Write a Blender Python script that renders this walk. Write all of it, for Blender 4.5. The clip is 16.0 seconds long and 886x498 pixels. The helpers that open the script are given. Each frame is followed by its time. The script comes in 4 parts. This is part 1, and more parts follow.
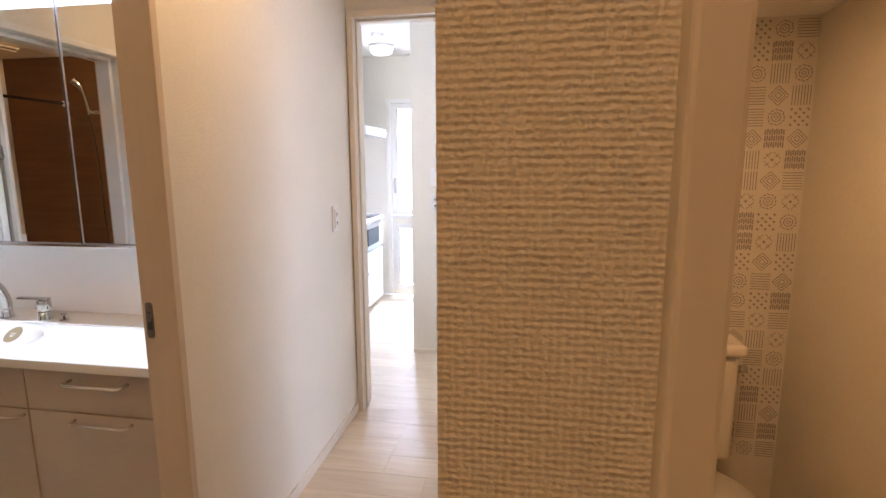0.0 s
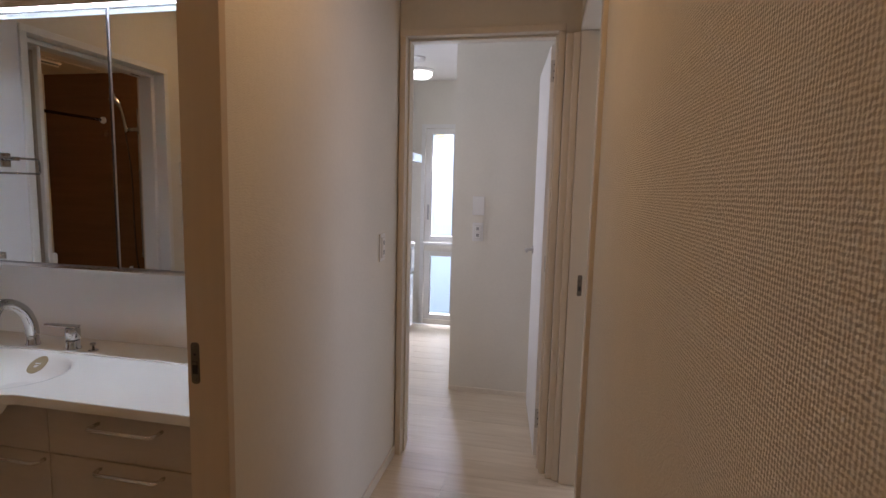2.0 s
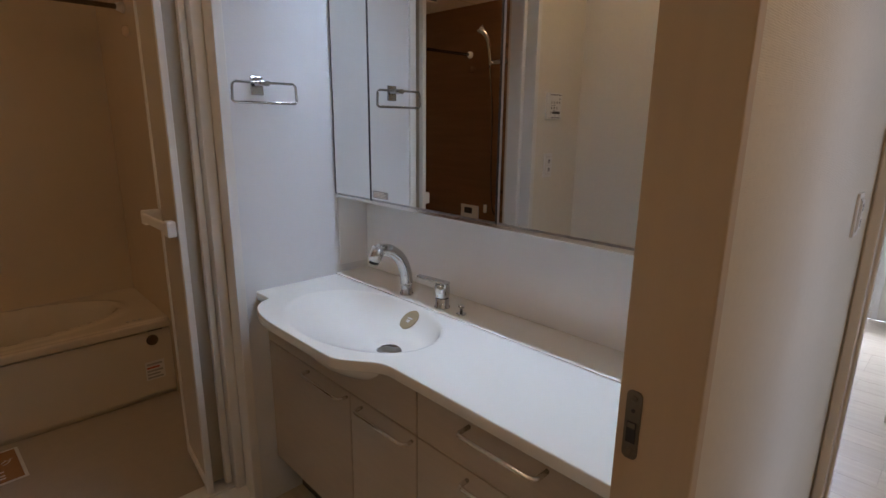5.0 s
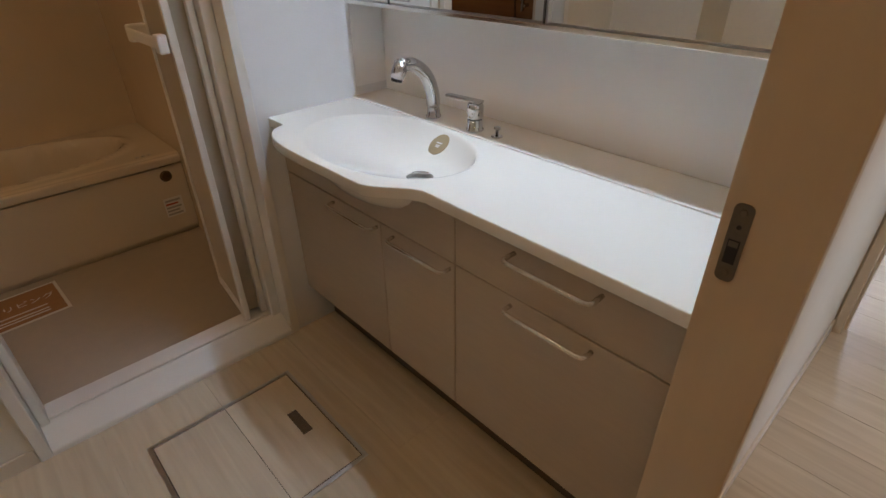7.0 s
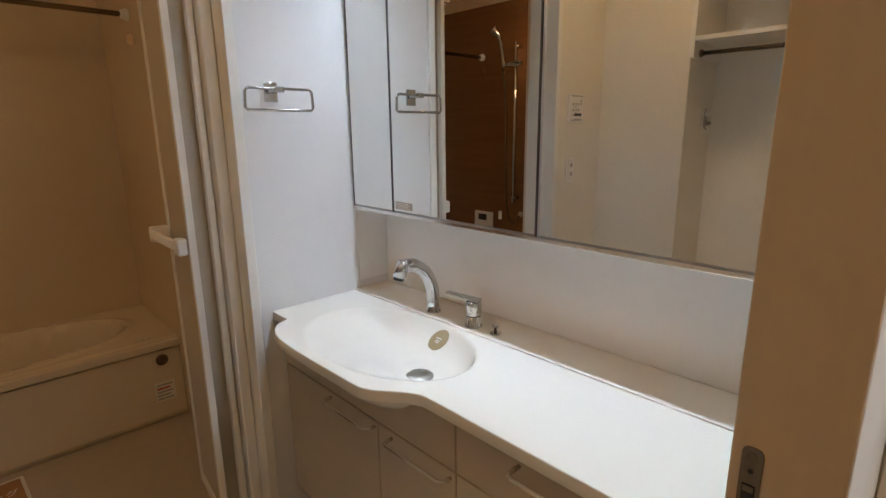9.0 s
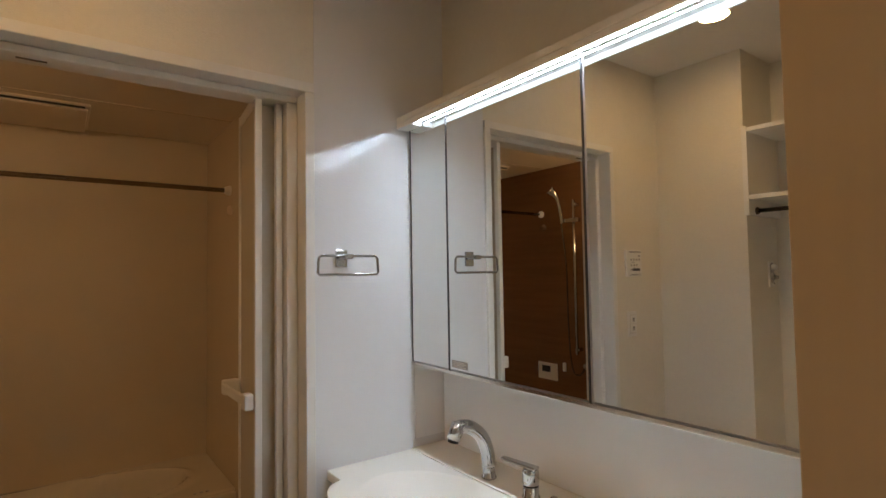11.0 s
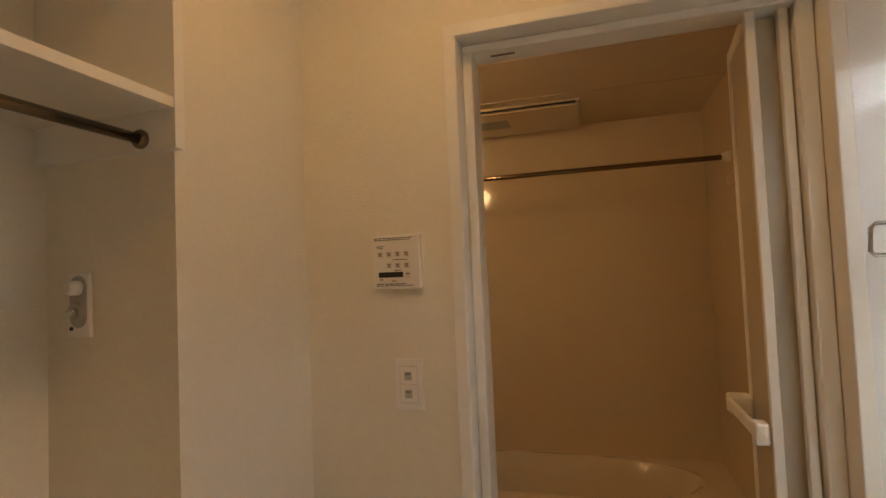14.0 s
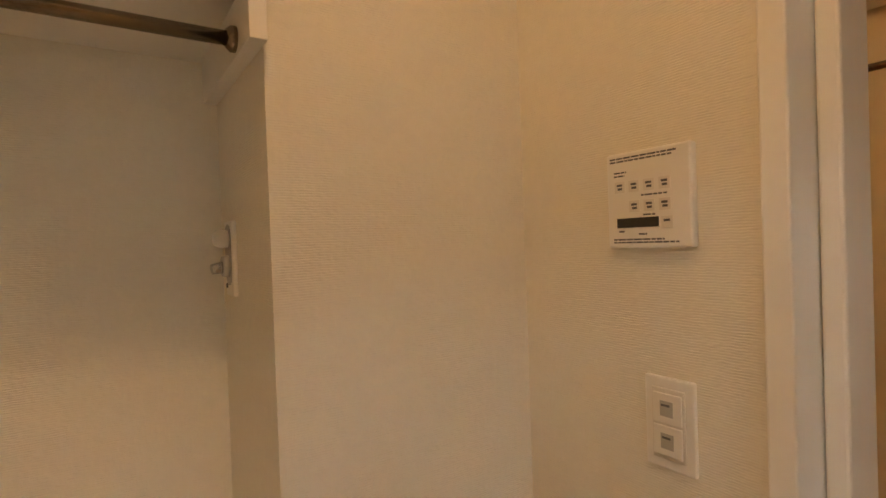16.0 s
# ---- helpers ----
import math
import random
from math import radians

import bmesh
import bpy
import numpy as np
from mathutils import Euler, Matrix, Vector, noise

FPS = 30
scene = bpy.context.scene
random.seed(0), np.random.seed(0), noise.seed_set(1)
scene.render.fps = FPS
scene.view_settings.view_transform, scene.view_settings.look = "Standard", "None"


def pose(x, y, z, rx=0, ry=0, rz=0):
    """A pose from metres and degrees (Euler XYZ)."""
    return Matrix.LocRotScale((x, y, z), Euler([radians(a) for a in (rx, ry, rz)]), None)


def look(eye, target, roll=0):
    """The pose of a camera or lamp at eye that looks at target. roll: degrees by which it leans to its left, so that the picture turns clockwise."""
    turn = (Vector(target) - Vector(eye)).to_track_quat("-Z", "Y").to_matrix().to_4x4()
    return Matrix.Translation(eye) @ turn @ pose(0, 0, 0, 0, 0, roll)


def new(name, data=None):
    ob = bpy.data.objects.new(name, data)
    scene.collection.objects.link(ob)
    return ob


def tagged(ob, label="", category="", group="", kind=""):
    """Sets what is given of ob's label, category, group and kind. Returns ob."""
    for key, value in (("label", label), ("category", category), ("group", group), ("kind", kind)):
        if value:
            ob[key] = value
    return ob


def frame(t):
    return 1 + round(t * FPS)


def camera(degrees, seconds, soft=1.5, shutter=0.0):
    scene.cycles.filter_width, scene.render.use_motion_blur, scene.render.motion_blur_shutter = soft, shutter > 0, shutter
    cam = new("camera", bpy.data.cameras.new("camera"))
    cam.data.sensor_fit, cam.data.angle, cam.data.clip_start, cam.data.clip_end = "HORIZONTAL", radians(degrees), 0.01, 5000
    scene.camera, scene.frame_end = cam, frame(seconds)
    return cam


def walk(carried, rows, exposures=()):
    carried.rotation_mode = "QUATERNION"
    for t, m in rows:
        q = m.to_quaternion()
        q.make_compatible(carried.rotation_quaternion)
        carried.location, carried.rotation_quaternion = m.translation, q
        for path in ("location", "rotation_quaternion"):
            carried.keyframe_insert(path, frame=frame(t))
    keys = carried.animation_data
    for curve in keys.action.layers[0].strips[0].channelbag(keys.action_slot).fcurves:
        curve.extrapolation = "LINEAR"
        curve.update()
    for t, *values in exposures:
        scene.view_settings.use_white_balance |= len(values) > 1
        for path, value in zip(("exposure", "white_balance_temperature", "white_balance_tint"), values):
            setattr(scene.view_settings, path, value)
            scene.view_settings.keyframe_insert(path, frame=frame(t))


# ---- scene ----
cam = camera(81.0, 16.0)
PATH = [
    (0, (0.504, 0.523, 1.346), (0.17, 2.468, 1.02), -0.2),
    (0.5, (0.455, 0.546, 1.336), (0.064, 2.48, 1.008), 1.1),
    (1, (0.384, 0.618, 1.338), (0.027, 2.563, 1.035), 1.6),
    (1.5, (0.324, 0.663, 1.346), (-0.029, 2.62, 1.139), 1.4),
    (2, (0.304, 0.672, 1.349), (-0.091, 2.619, 1.121), 1.4),
    (2.5, (0.268, 0.705, 1.334), (-0.28, 2.604, 1.026), 1.1),
    (3, (0.146, 0.806, 1.325), (-0.648, 2.612, 0.998), 0.7),
    (3.5, (0.024, 0.905, 1.321), (-0.996, 2.595, 1.001), 0.5),
    (4, (-0.08, 1.008, 1.306), (-1.375, 2.48, 0.914), -0.2),
    (4.2, (-0.105, 1.051, 1.326), (-1.477, 2.445, 0.909), 0.3),
    (6.3, (-0.298, 1.089, 1.281), (-1.691, 2.363, 0.62), -0.8),
    (6.5, (-0.305, 1.096, 1.268), (-1.65, 2.324, 0.443), -1.1),
    (7, (-0.309, 1.099, 1.245), (-1.56, 2.256, 0.198), -0.9),
    (7.5, (-0.31, 1.102, 1.239), (-1.533, 2.233, 0.132), -1.0),
    (7.9, (-0.316, 1.106, 1.257), (-1.592, 2.291, 0.272), -0.7),
    (8, (-0.316, 1.107, 1.26), (-1.607, 2.317, 0.328), -0.7),
    (8.5, (-0.321, 1.106, 1.292), (-1.691, 2.382, 0.589), -0.8),
    (9, (-0.323, 1.101, 1.323), (-1.736, 2.44, 0.863), -0.6),
    (9.5, (-0.321, 1.098, 1.348), (-1.764, 2.462, 1.109), -0.5),
    (9.7, (-0.317, 1.098, 1.354), (-1.772, 2.464, 1.225), -0.3),
    (11.8, (-0.248, 1.093, 1.374), (-1.984, 2.075, 1.522), -0.8),
    (12, (-0.27, 1.096, 1.372), (-2.056, 1.986, 1.504), -1.1),
    (12.5, (-0.361, 1.142, 1.363), (-2.27, 1.73, 1.459), -1.9),
    (13, (-0.451, 1.184, 1.363), (-2.438, 1.393, 1.457), -1.9),
    (13.2, (-0.474, 1.216, 1.362), (-2.472, 1.247, 1.455), -2.0),
    (13.5, (-0.507, 1.207, 1.364), (-2.495, 1.013, 1.468), -2.2),
    (14, (-0.589, 1.228, 1.374), (-2.504, 0.659, 1.461), -2.4),
    (14.5, (-0.696, 1.217, 1.357), (-2.501, 0.36, 1.438), -2.9),
    (15, (-0.846, 1.178, 1.355), (-2.557, 0.144, 1.406), -2.8),
    (15.5, (-1.021, 1.185, 1.355), (-2.569, -0.082, 1.361), -2.8),
    (16, (-1.153, 1.182, 1.354), (-2.255, -0.487, 1.329), -2.0),
]
# seconds, stops, kelvin, tint: the clip's camera adapts as it goes from daylight to lamplight
EXPOSURES = [
    (0.0, 0.68, 5500, 15), (0.5, 0.25, 5450, 15), (1.0, -0.05, 5850, 17), (1.5, -0.42, 5850, 17), (2.0, -0.75, 5750, 17), (2.5, -1.1, 5100, 15),
    (3.0, -0.98, 5150, 17), (3.5, -0.80, 5200, 17), (4.2, -0.78, 5250, 15), (6.3, -0.15, 5650, 10), (7.5, -0.17, 5700, 9), (8.5, 0.05, 5850, 9), (9.0, 0.05, 5850, 8),
    (9.7, -0.05, 5900, 8), (12.0, -0.15, 6300, 8), (12.5, -0.12, 6400, 9), (13.0, -0.15, 6550, 9), (13.5, -0.2, 6900, 10), (14.5, 0.2, 7600, 12), (16.0, 0.33, 7900, 13),
]
walk(cam, [(t, look(eye, target, roll)) for t, eye, target, roll in PATH], EXPOSURES)


# ---- light ----
CEIL = 2.38
world = bpy.data.worlds.new("sky")
scene.world = world
world.use_nodes = True
sky = world.node_tree.nodes.new("ShaderNodeTexSky")
sky.sky_type, sky.sun_disc = "NISHITA", False
sky.sun_elevation, sky.sun_rotation = radians(40), radians(30)
world.node_tree.links.new(sky.outputs[0], world.node_tree.nodes["Background"].inputs[0])
world.node_tree.nodes["Background"].inputs[1].default_value = 0.1


def kelvin(k):
    """Linear colour of a lamp of about that temperature."""
    table = ((2400, (1.0, 0.50, 0.17)), (2700, (1.0, 0.572, 0.235)), (3000, (1.0, 0.57, 0.26)), (4000, (1.0, 0.75, 0.52)),
             (5000, (1.0, 0.87, 0.74)), (6500, (1.0, 0.98, 0.98)), (8000, (0.80, 0.88, 1.0)))
    return min(table, key=lambda r: abs(r[0] - k))[1]


def area_lamp(name, place, target, sx, sy, watts, colour):
    data = bpy.data.lights.new(name, "AREA")
    data.shape, data.size, data.size_y, data.energy, data.color = "RECTANGLE", sx, sy, watts, colour
    ob = new(name, data)
    ob.matrix_world = look(place, target)
    return ob


def round_lamp(name, place, target, size, watts, colour):
    data = bpy.data.lights.new(name, "AREA")
    data.shape, data.size, data.energy, data.color = "DISK", size, watts, colour
    ob = new(name, data)
    ob.matrix_world = look(place, target)
    return ob


WARM, AMBER, DAY = kelvin(2700), kelvin(2400), (0.89, 0.90, 1.0)
round_lamp("washroom_lamp", (-1.22, 0.99, CEIL - 0.03), (-1.22, 0.99, 0), 0.11, 3.1, WARM)
round_lamp("hall_lamp", (0.35, 0.0, CEIL - 0.03), (0.35, 0.0, 0), 0.11, 3.7, AMBER)
round_lamp("corridor_lamp", (-0.09, 1.85, CEIL - 0.03), (-0.09, 1.85, 0), 0.11, 4.3, WARM)
round_lamp("bath_lamp", (-2.05, 0.30, 1.97), (-3.0, 0.75, 1.3), 0.16, 4.1, WARM)
round_lamp("toilet_lamp", (0.92, 1.62, 1.755), (0.92, 1.62, 0), 0.11, 2.6, AMBER)
strip = area_lamp("vanity_strip_light", (-1.055, 2.042, 1.8722), (-1.055, 2.042, 0), 1.14, 0.007, 3.9, (0.82, 0.91, 1.0))
strip.matrix_world = pose(-1.055, 2.042, 1.8722)
strip.data.spread = radians(115)
area_lamp("kitchen_window_light", (-0.75, 6.45, 2.5), (-0.5, 4.4, 0.0), 1.2, 1.0, 760, DAY)
area_lamp("living_far_window_light", (0.75, 6.45, 2.5), (0.8, 4.4, 0.0), 1.0, 1.0, 240, DAY)
# fill added at an unseen side opening to raise the living room's bounce
area_lamp("living_side_fill", (2.82, 3.65, 1.3), (0.2, 3.75, 0.9), 1.5, 1.9, 32, DAY)
# added fill from the left, for the stub wall and the door leaf
area_lamp("kitchen_side_fill", (-1.74, 3.90, 1.55), (0.2, 3.75, 1.0), 0.85, 0.75, 25, DAY)


# ---- materials ----
def material(name, colour, rough=0.5, metal=0.0, grain=0.06, scale=30.0, bump=0.0, stretch=(1, 1, 1), spec=0.5, coat=0.0):
    """A surface with two scales of variation in colour, roughness and relief."""
    m = bpy.data.materials.new(name)
    m.use_nodes = True
    nt = m.node_tree
    b = nt.nodes["Principled BSDF"]
    b.inputs["Roughness"].default_value, b.inputs["Metallic"].default_value = rough, metal
    b.inputs["Specular IOR Level"].default_value = spec
    b.inputs["Coat Weight"].default_value = coat
    co = nt.nodes.new("ShaderNodeTexCoord")
    mp = nt.nodes.new("ShaderNodeMapping")
    mp.inputs["Scale"].default_value = stretch
    nt.links.new(co.outputs["Object"], mp.inputs[0])
    fine, wide = nt.nodes.new("ShaderNodeTexNoise"), nt.nodes.new("ShaderNodeTexNoise")
    fine.inputs["Scale"].default_value, fine.inputs["Detail"].default_value = scale, 6
    wide.inputs["Scale"].default_value, wide.inputs["Detail"].default_value = scale / 12, 2
    nt.links.new(mp.outputs[0], fine.inputs["Vector"])
    nt.links.new(mp.outputs[0], wide.inputs["Vector"])
    add = nt.nodes.new("ShaderNodeMath")
    add.operation = "ADD"
    nt.links.new(fine.outputs[0], add.inputs[0])
    nt.links.new(wide.outputs[0], add.inputs[1])
    ramp = nt.nodes.new("ShaderNodeMapRange")
    ramp.inputs[1].default_value, ramp.inputs[2].default_value = 0.6, 1.4
    ramp.inputs[3].default_value, ramp.inputs[4].default_value = 1 - grain, 1 + grain
    nt.links.new(add.outputs[0], ramp.inputs[0])
    mix = nt.nodes.new("ShaderNodeVectorMath")
    mix.operation = "SCALE"
    mix.inputs[0].default_value = colour
    nt.links.new(ramp.outputs[0], mix.inputs["Scale"])
    nt.links.new(mix.outputs[0], b.inputs["Base Color"])
    rr = nt.nodes.new("ShaderNodeMapRange")
    rr.inputs[3].default_value, rr.inputs[4].default_value = rough * 0.85, min(1, rough * 1.15)
    nt.links.new(wide.outputs[0], rr.inputs[0])
    nt.links.new(rr.outputs[0], b.inputs["Roughness"])
    if bump:
        bp = nt.nodes.new("ShaderNodeBump")
        bp.inputs["Strength"].default_value, bp.inputs["Distance"].default_value = 0.5, bump
        nt.links.new(fine.outputs[0], bp.inputs["Height"])
        nt.links.new(bp.outputs[0], b.inputs["Normal"])
    return m


def math_node(nt, op, a, b=None):
    n = nt.nodes.new("ShaderNodeMath")
    n.operation = op
    for i, v in enumerate((a, b)):
        if v is None:
            continue
        if isinstance(v, (int, float)):
            n.inputs[i].default_value = v
        else:
            nt.links.new(v, n.inputs[i])
    return n.outputs[0]


def wallpaper(name, colour, pitch_u=0.0044, pitch_v=0.0041, depth=0.0011, warp=0.8):
    """Vinyl wall covering with an embossed linen weave: uneven threads that pass over and under."""
    m = material(name, colour, 0.75, grain=0.03, scale=60, spec=0.3)
    nt = m.node_tree
    b = nt.nodes["Principled BSDF"]
    co = nt.nodes.new("ShaderNodeTexCoord")
    wob = nt.nodes.new("ShaderNodeTexNoise")
    wob.inputs["Scale"].default_value, wob.inputs["Detail"].default_value = 70, 3
    nt.links.new(co.outputs["Object"], wob.inputs["Vector"])
    sep = nt.nodes.new("ShaderNodeSeparateXYZ")
    nt.links.new(co.outputs["Object"], sep.inputs[0])
    w = math_node(nt, "MULTIPLY", math_node(nt, "SUBTRACT", wob.outputs[0], 0.5), 0.0032)
    u = math_node(nt, "ADD", math_node(nt, "ADD", sep.outputs[0], sep.outputs[1]), w)
    v = math_node(nt, "ADD", sep.outputs[2], math_node(nt, "MULTIPLY", w, 0.7))
    su = math_node(nt, "SINE", math_node(nt, "MULTIPLY", u, 2 * math.pi / pitch_u))
    sv = math_node(nt, "SINE", math_node(nt, "MULTIPLY", v, 2 * math.pi / pitch_v))
    h = math_node(nt, "ADD", math_node(nt, "MULTIPLY", su, warp), math_node(nt, "MULTIPLY", sv, 0.80))
    for k, (fu, fv) in enumerate(((0.85, 1.35), (1.35, 0.8))):
        cu = nt.nodes.new("ShaderNodeCombineXYZ")
        nt.links.new(math_node(nt, "MULTIPLY", u, fu / pitch_u), cu.inputs[0])
        nt.links.new(math_node(nt, "MULTIPLY", v, fv / pitch_v), cu.inputs[1])
        cu.inputs[2].default_value = 7.3 * k
        yarn = nt.nodes.new("ShaderNodeTexNoise")
        yarn.inputs["Scale"].default_value, yarn.inputs["Detail"].default_value = 1.0, 1
        nt.links.new(cu.outputs[0], yarn.inputs["Vector"])
        h = math_node(nt, "ADD", h, math_node(nt, "MULTIPLY", yarn.outputs[0], (4.6, 3.4)[k]))
    uneven = nt.nodes.new("ShaderNodeTexNoise")
    uneven.inputs["Scale"].default_value, uneven.inputs["Detail"].default_value = 45, 2
    nt.links.new(co.outputs["Object"], uneven.inputs["Vector"])
    h = math_node(nt, "MULTIPLY", h, math_node(nt, "ADD", math_node(nt, "MULTIPLY", uneven.outputs[0], 1.2), 0.4))
    h = math_node(nt, "ADD", h, math_node(nt, "MULTIPLY", wob.outputs[0], 1.2))
    bp = nt.nodes.new("ShaderNodeBump")
    bp.inputs["Strength"].default_value, bp.inputs["Distance"].default_value = 0.42, depth
    nt.links.new(h, bp.inputs["Height"])
    nt.links.new(bp.outputs[0], b.inputs["Normal"])
    return m


def planks(name, dark, light, vary=0.10):
    """Printed light oak boards with the grain along x; each board differs a little."""
    m = bpy.data.materials.new(name)
    m.use_nodes = True
    nt = m.node_tree
    b = nt.nodes["Principled BSDF"]
    co, info = nt.nodes.new("ShaderNodeTexCoord"), nt.nodes.new("ShaderNodeObjectInfo")
    off = nt.nodes.new("ShaderNodeVectorMath")
    off.operation = "MULTIPLY_ADD"
    off.inputs[1].default_value = (3.0, 40.0, 40.0)
    shift = nt.nodes.new("ShaderNodeCombineXYZ")
    nt.links.new(math_node(nt, "MULTIPLY", info.outputs["Random"], 37.0), shift.inputs[0])
    nt.links.new(math_node(nt, "MULTIPLY", info.outputs["Random"], 91.0), shift.inputs[1])
    nt.links.new(co.outputs["Object"], off.inputs[0])
    nt.links.new(shift.outputs[0], off.inputs[2])
    grain = nt.nodes.new("ShaderNodeTexNoise")
    grain.inputs["Scale"].default_value, grain.inputs["Detail"].default_value, grain.inputs["Distortion"].default_value = 1.0, 8, 0.6
    nt.links.new(off.outputs[0], grain.inputs["Vector"])
    ramp = nt.nodes.new("ShaderNodeValToRGB")
    ramp.color_ramp.elements[0].position, ramp.color_ramp.elements[0].color = 0.30, (*dark, 1)
    ramp.color_ramp.elements[1].position, ramp.color_ramp.elements[1].color = 0.68, (*light, 1)
    nt.links.new(grain.outputs[0], ramp.inputs[0])
    tone = nt.nodes.new("ShaderNodeMapRange")
    tone.inputs[3].default_value, tone.inputs[4].default_value = 1 - vary, 1 + vary
    nt.links.new(info.outputs["Random"], tone.inputs[0])
    sc = nt.nodes.new("ShaderNodeVectorMath")
    sc.operation = "SCALE"
    nt.links.new(ramp.outputs[0], sc.inputs[0])
    nt.links.new(tone.outputs[0], sc.inputs["Scale"])
    nt.links.new(sc.outputs[0], b.inputs["Base Color"])
    rr = nt.nodes.new("ShaderNodeMapRange")
    rr.inputs[3].default_value, rr.inputs[4].default_value = 0.26, 0.40
    nt.links.new(grain.outputs[0], rr.inputs[0])
    nt.links.new(rr.outputs[0], b.inputs["Roughness"])
    bp = nt.nodes.new("ShaderNodeBump")
    bp.inputs["Strength"].default_value, bp.inputs["Distance"].default_value = 0.25, 0.0004
    nt.links.new(grain.outputs[0], bp.inputs["Height"])
    nt.links.new(bp.outputs[0], b.inputs["Normal"])
    return m


def dimpled(name, colour):
    """Glossy white decorative board with a fine embossed grid."""
    m = material(name, colour, 0.035, grain=0.015, scale=12, spec=0.5)
    nt = m.node_tree
    b = nt.nodes["Principled BSDF"]
    co = nt.nodes.new("ShaderNodeTexCoord")
    sep = nt.nodes.new("ShaderNodeSeparateXYZ")
    nt.links.new(co.outputs["Object"], sep.inputs[0])
    sy = math_node(nt, "SINE", math_node(nt, "MULTIPLY", sep.outputs[1], 2 * math.pi / 0.021))
    sz = math_node(nt, "SINE", math_node(nt, "MULTIPLY", sep.outputs[2], 2 * math.pi / 0.0120))
    bp = nt.nodes.new("ShaderNodeBump")
    bp.inputs["Strength"].default_value, bp.inputs["Distance"].default_value = 0.14, 0.0006
    nt.links.new(math_node(nt, "MULTIPLY", sy, sz), bp.inputs["Height"])
    nt.links.new(bp.outputs[0], b.inputs["Normal"])
    return m


def glow(name, colour, strength):
    m = bpy.data.materials.new(name)
    m.use_nodes = True
    b = m.node_tree.nodes["Principled BSDF"]
    b.inputs["Base Color"].default_value = (0.9, 0.9, 0.9, 1)
    b.inputs["Emission Color"].default_value, b.inputs["Emission Strength"].default_value = (*colour, 1), strength
    return m


def glass(name, tint=(0.95, 0.98, 0.98), rough=0.0):
    m = bpy.data.materials.new(name)
    m.use_nodes = True
    b = m.node_tree.nodes["Principled BSDF"]
    b.inputs["Base Color"].default_value = (*tint, 1)
    b.inputs["Transmission Weight"].default_value, b.inputs["Roughness"].default_value = 1.0, rough
    b.inputs["IOR"].default_value = 1.45
    return m


PAPER = wallpaper("wallpaper", (0.78, 0.738, 0.64))
FINE_PAPER = wallpaper("fine_wallpaper", (0.78, 0.738, 0.64), 0.0120, 0.0034, 0.0004, 0.1)
CEILING = wallpaper("ceiling_paper", (0.80, 0.78, 0.73), 0.009, 0.009, 0.0006)
PLANK = planks("light_oak_boards", (0.58, 0.48, 0.34), (0.68, 0.585, 0.44), 0.045)
CASING = material("cream_casing", (0.74, 0.67, 0.56), 0.38, grain=0.04, scale=40, stretch=(1, 1, 0.1), bump=0.0002)
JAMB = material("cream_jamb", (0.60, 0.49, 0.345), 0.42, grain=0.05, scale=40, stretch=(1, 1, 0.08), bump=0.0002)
WHITE_TRIM = material("white_trim", (0.80, 0.78, 0.73), 0.3, grain=0.02, scale=20)
DOOR = material("white_door_sheet", (0.78, 0.75, 0.70), 0.4, grain=0.03, scale=60, stretch=(1, 1, 0.06), bump=0.0003)
# near-black brown that carries shade in its colour: toe recess, hatch gap
SHADE_BROWN = material("shade_brown", (0.10, 0.075, 0.05), 0.6, grain=0.08)
CABINET = material("greige_cabinet_front", (0.49, 0.41, 0.31), 0.32, grain=0.05, scale=90, stretch=(0.15, 1, 1), bump=0.0002)
COUNTER = material("white_resin", (0.87, 0.835, 0.755), 0.16, grain=0.01, scale=8, coat=0.2)
SPLASH = material("pale_splash_board", (0.92, 0.92, 0.91), 0.06, grain=0.015, scale=6)
PANEL = dimpled("white_embossed_board", (0.80, 0.80, 0.80))
CHROME = material("chrome", (0.55, 0.555, 0.56), 0.05, 1.0, grain=0.02, scale=20)
SATIN = material("satin_chrome", (0.84, 0.83, 0.81), 0.17, 1.0, grain=0.03, scale=60)
PLATE = material("worn_bronze_plate", (0.21, 0.18, 0.145), 0.45, 1.0, grain=0.10, scale=120)
STEEL = material("brushed_steel", (0.55, 0.53, 0.50), 0.28, 1.0, grain=0.08, scale=120, stretch=(1, 1, 0.1))
DARK_STEEL = material("dark_bronze_steel", (0.24, 0.195, 0.155), 0.22, 1.0, grain=0.08, scale=80)
ALU = material("satin_aluminium", (0.62, 0.61, 0.60), 0.32, 1.0, grain=0.05, scale=100)
MIRROR = material("mirror", (0.90, 0.92, 0.91), 0.004, 1.0, grain=0.0)
KEYCAP = material("ivory_key", (0.70, 0.67, 0.62), 0.4, grain=0.02, scale=40)
PLASTIC = material("white_plastic", (0.80, 0.78, 0.74), 0.35, grain=0.02, scale=40)
GREY = material("grey_plastic", (0.42, 0.41, 0.39), 0.4, grain=0.03, scale=40)
BLACK = material("black_plastic", (0.02, 0.02, 0.022), 0.35, grain=0.1, scale=60)
INK = material("dark_ink", (0.10, 0.10, 0.11), 0.6, grain=0.02)
RED = material("red_ink", (0.5, 0.12, 0.10), 0.6, grain=0.02)
GOLD_LABEL = material("gold_label", (0.46, 0.36, 0.20), 0.35, 0.4, grain=0.06, scale=90)
BATH_WALL = material("cream_bath_panel", (0.70, 0.59, 0.43), 0.09, grain=0.03, scale=8)
BATH_CEIL = material("cream_bath_ceiling", (0.72, 0.62, 0.48), 0.3, grain=0.02, scale=10)
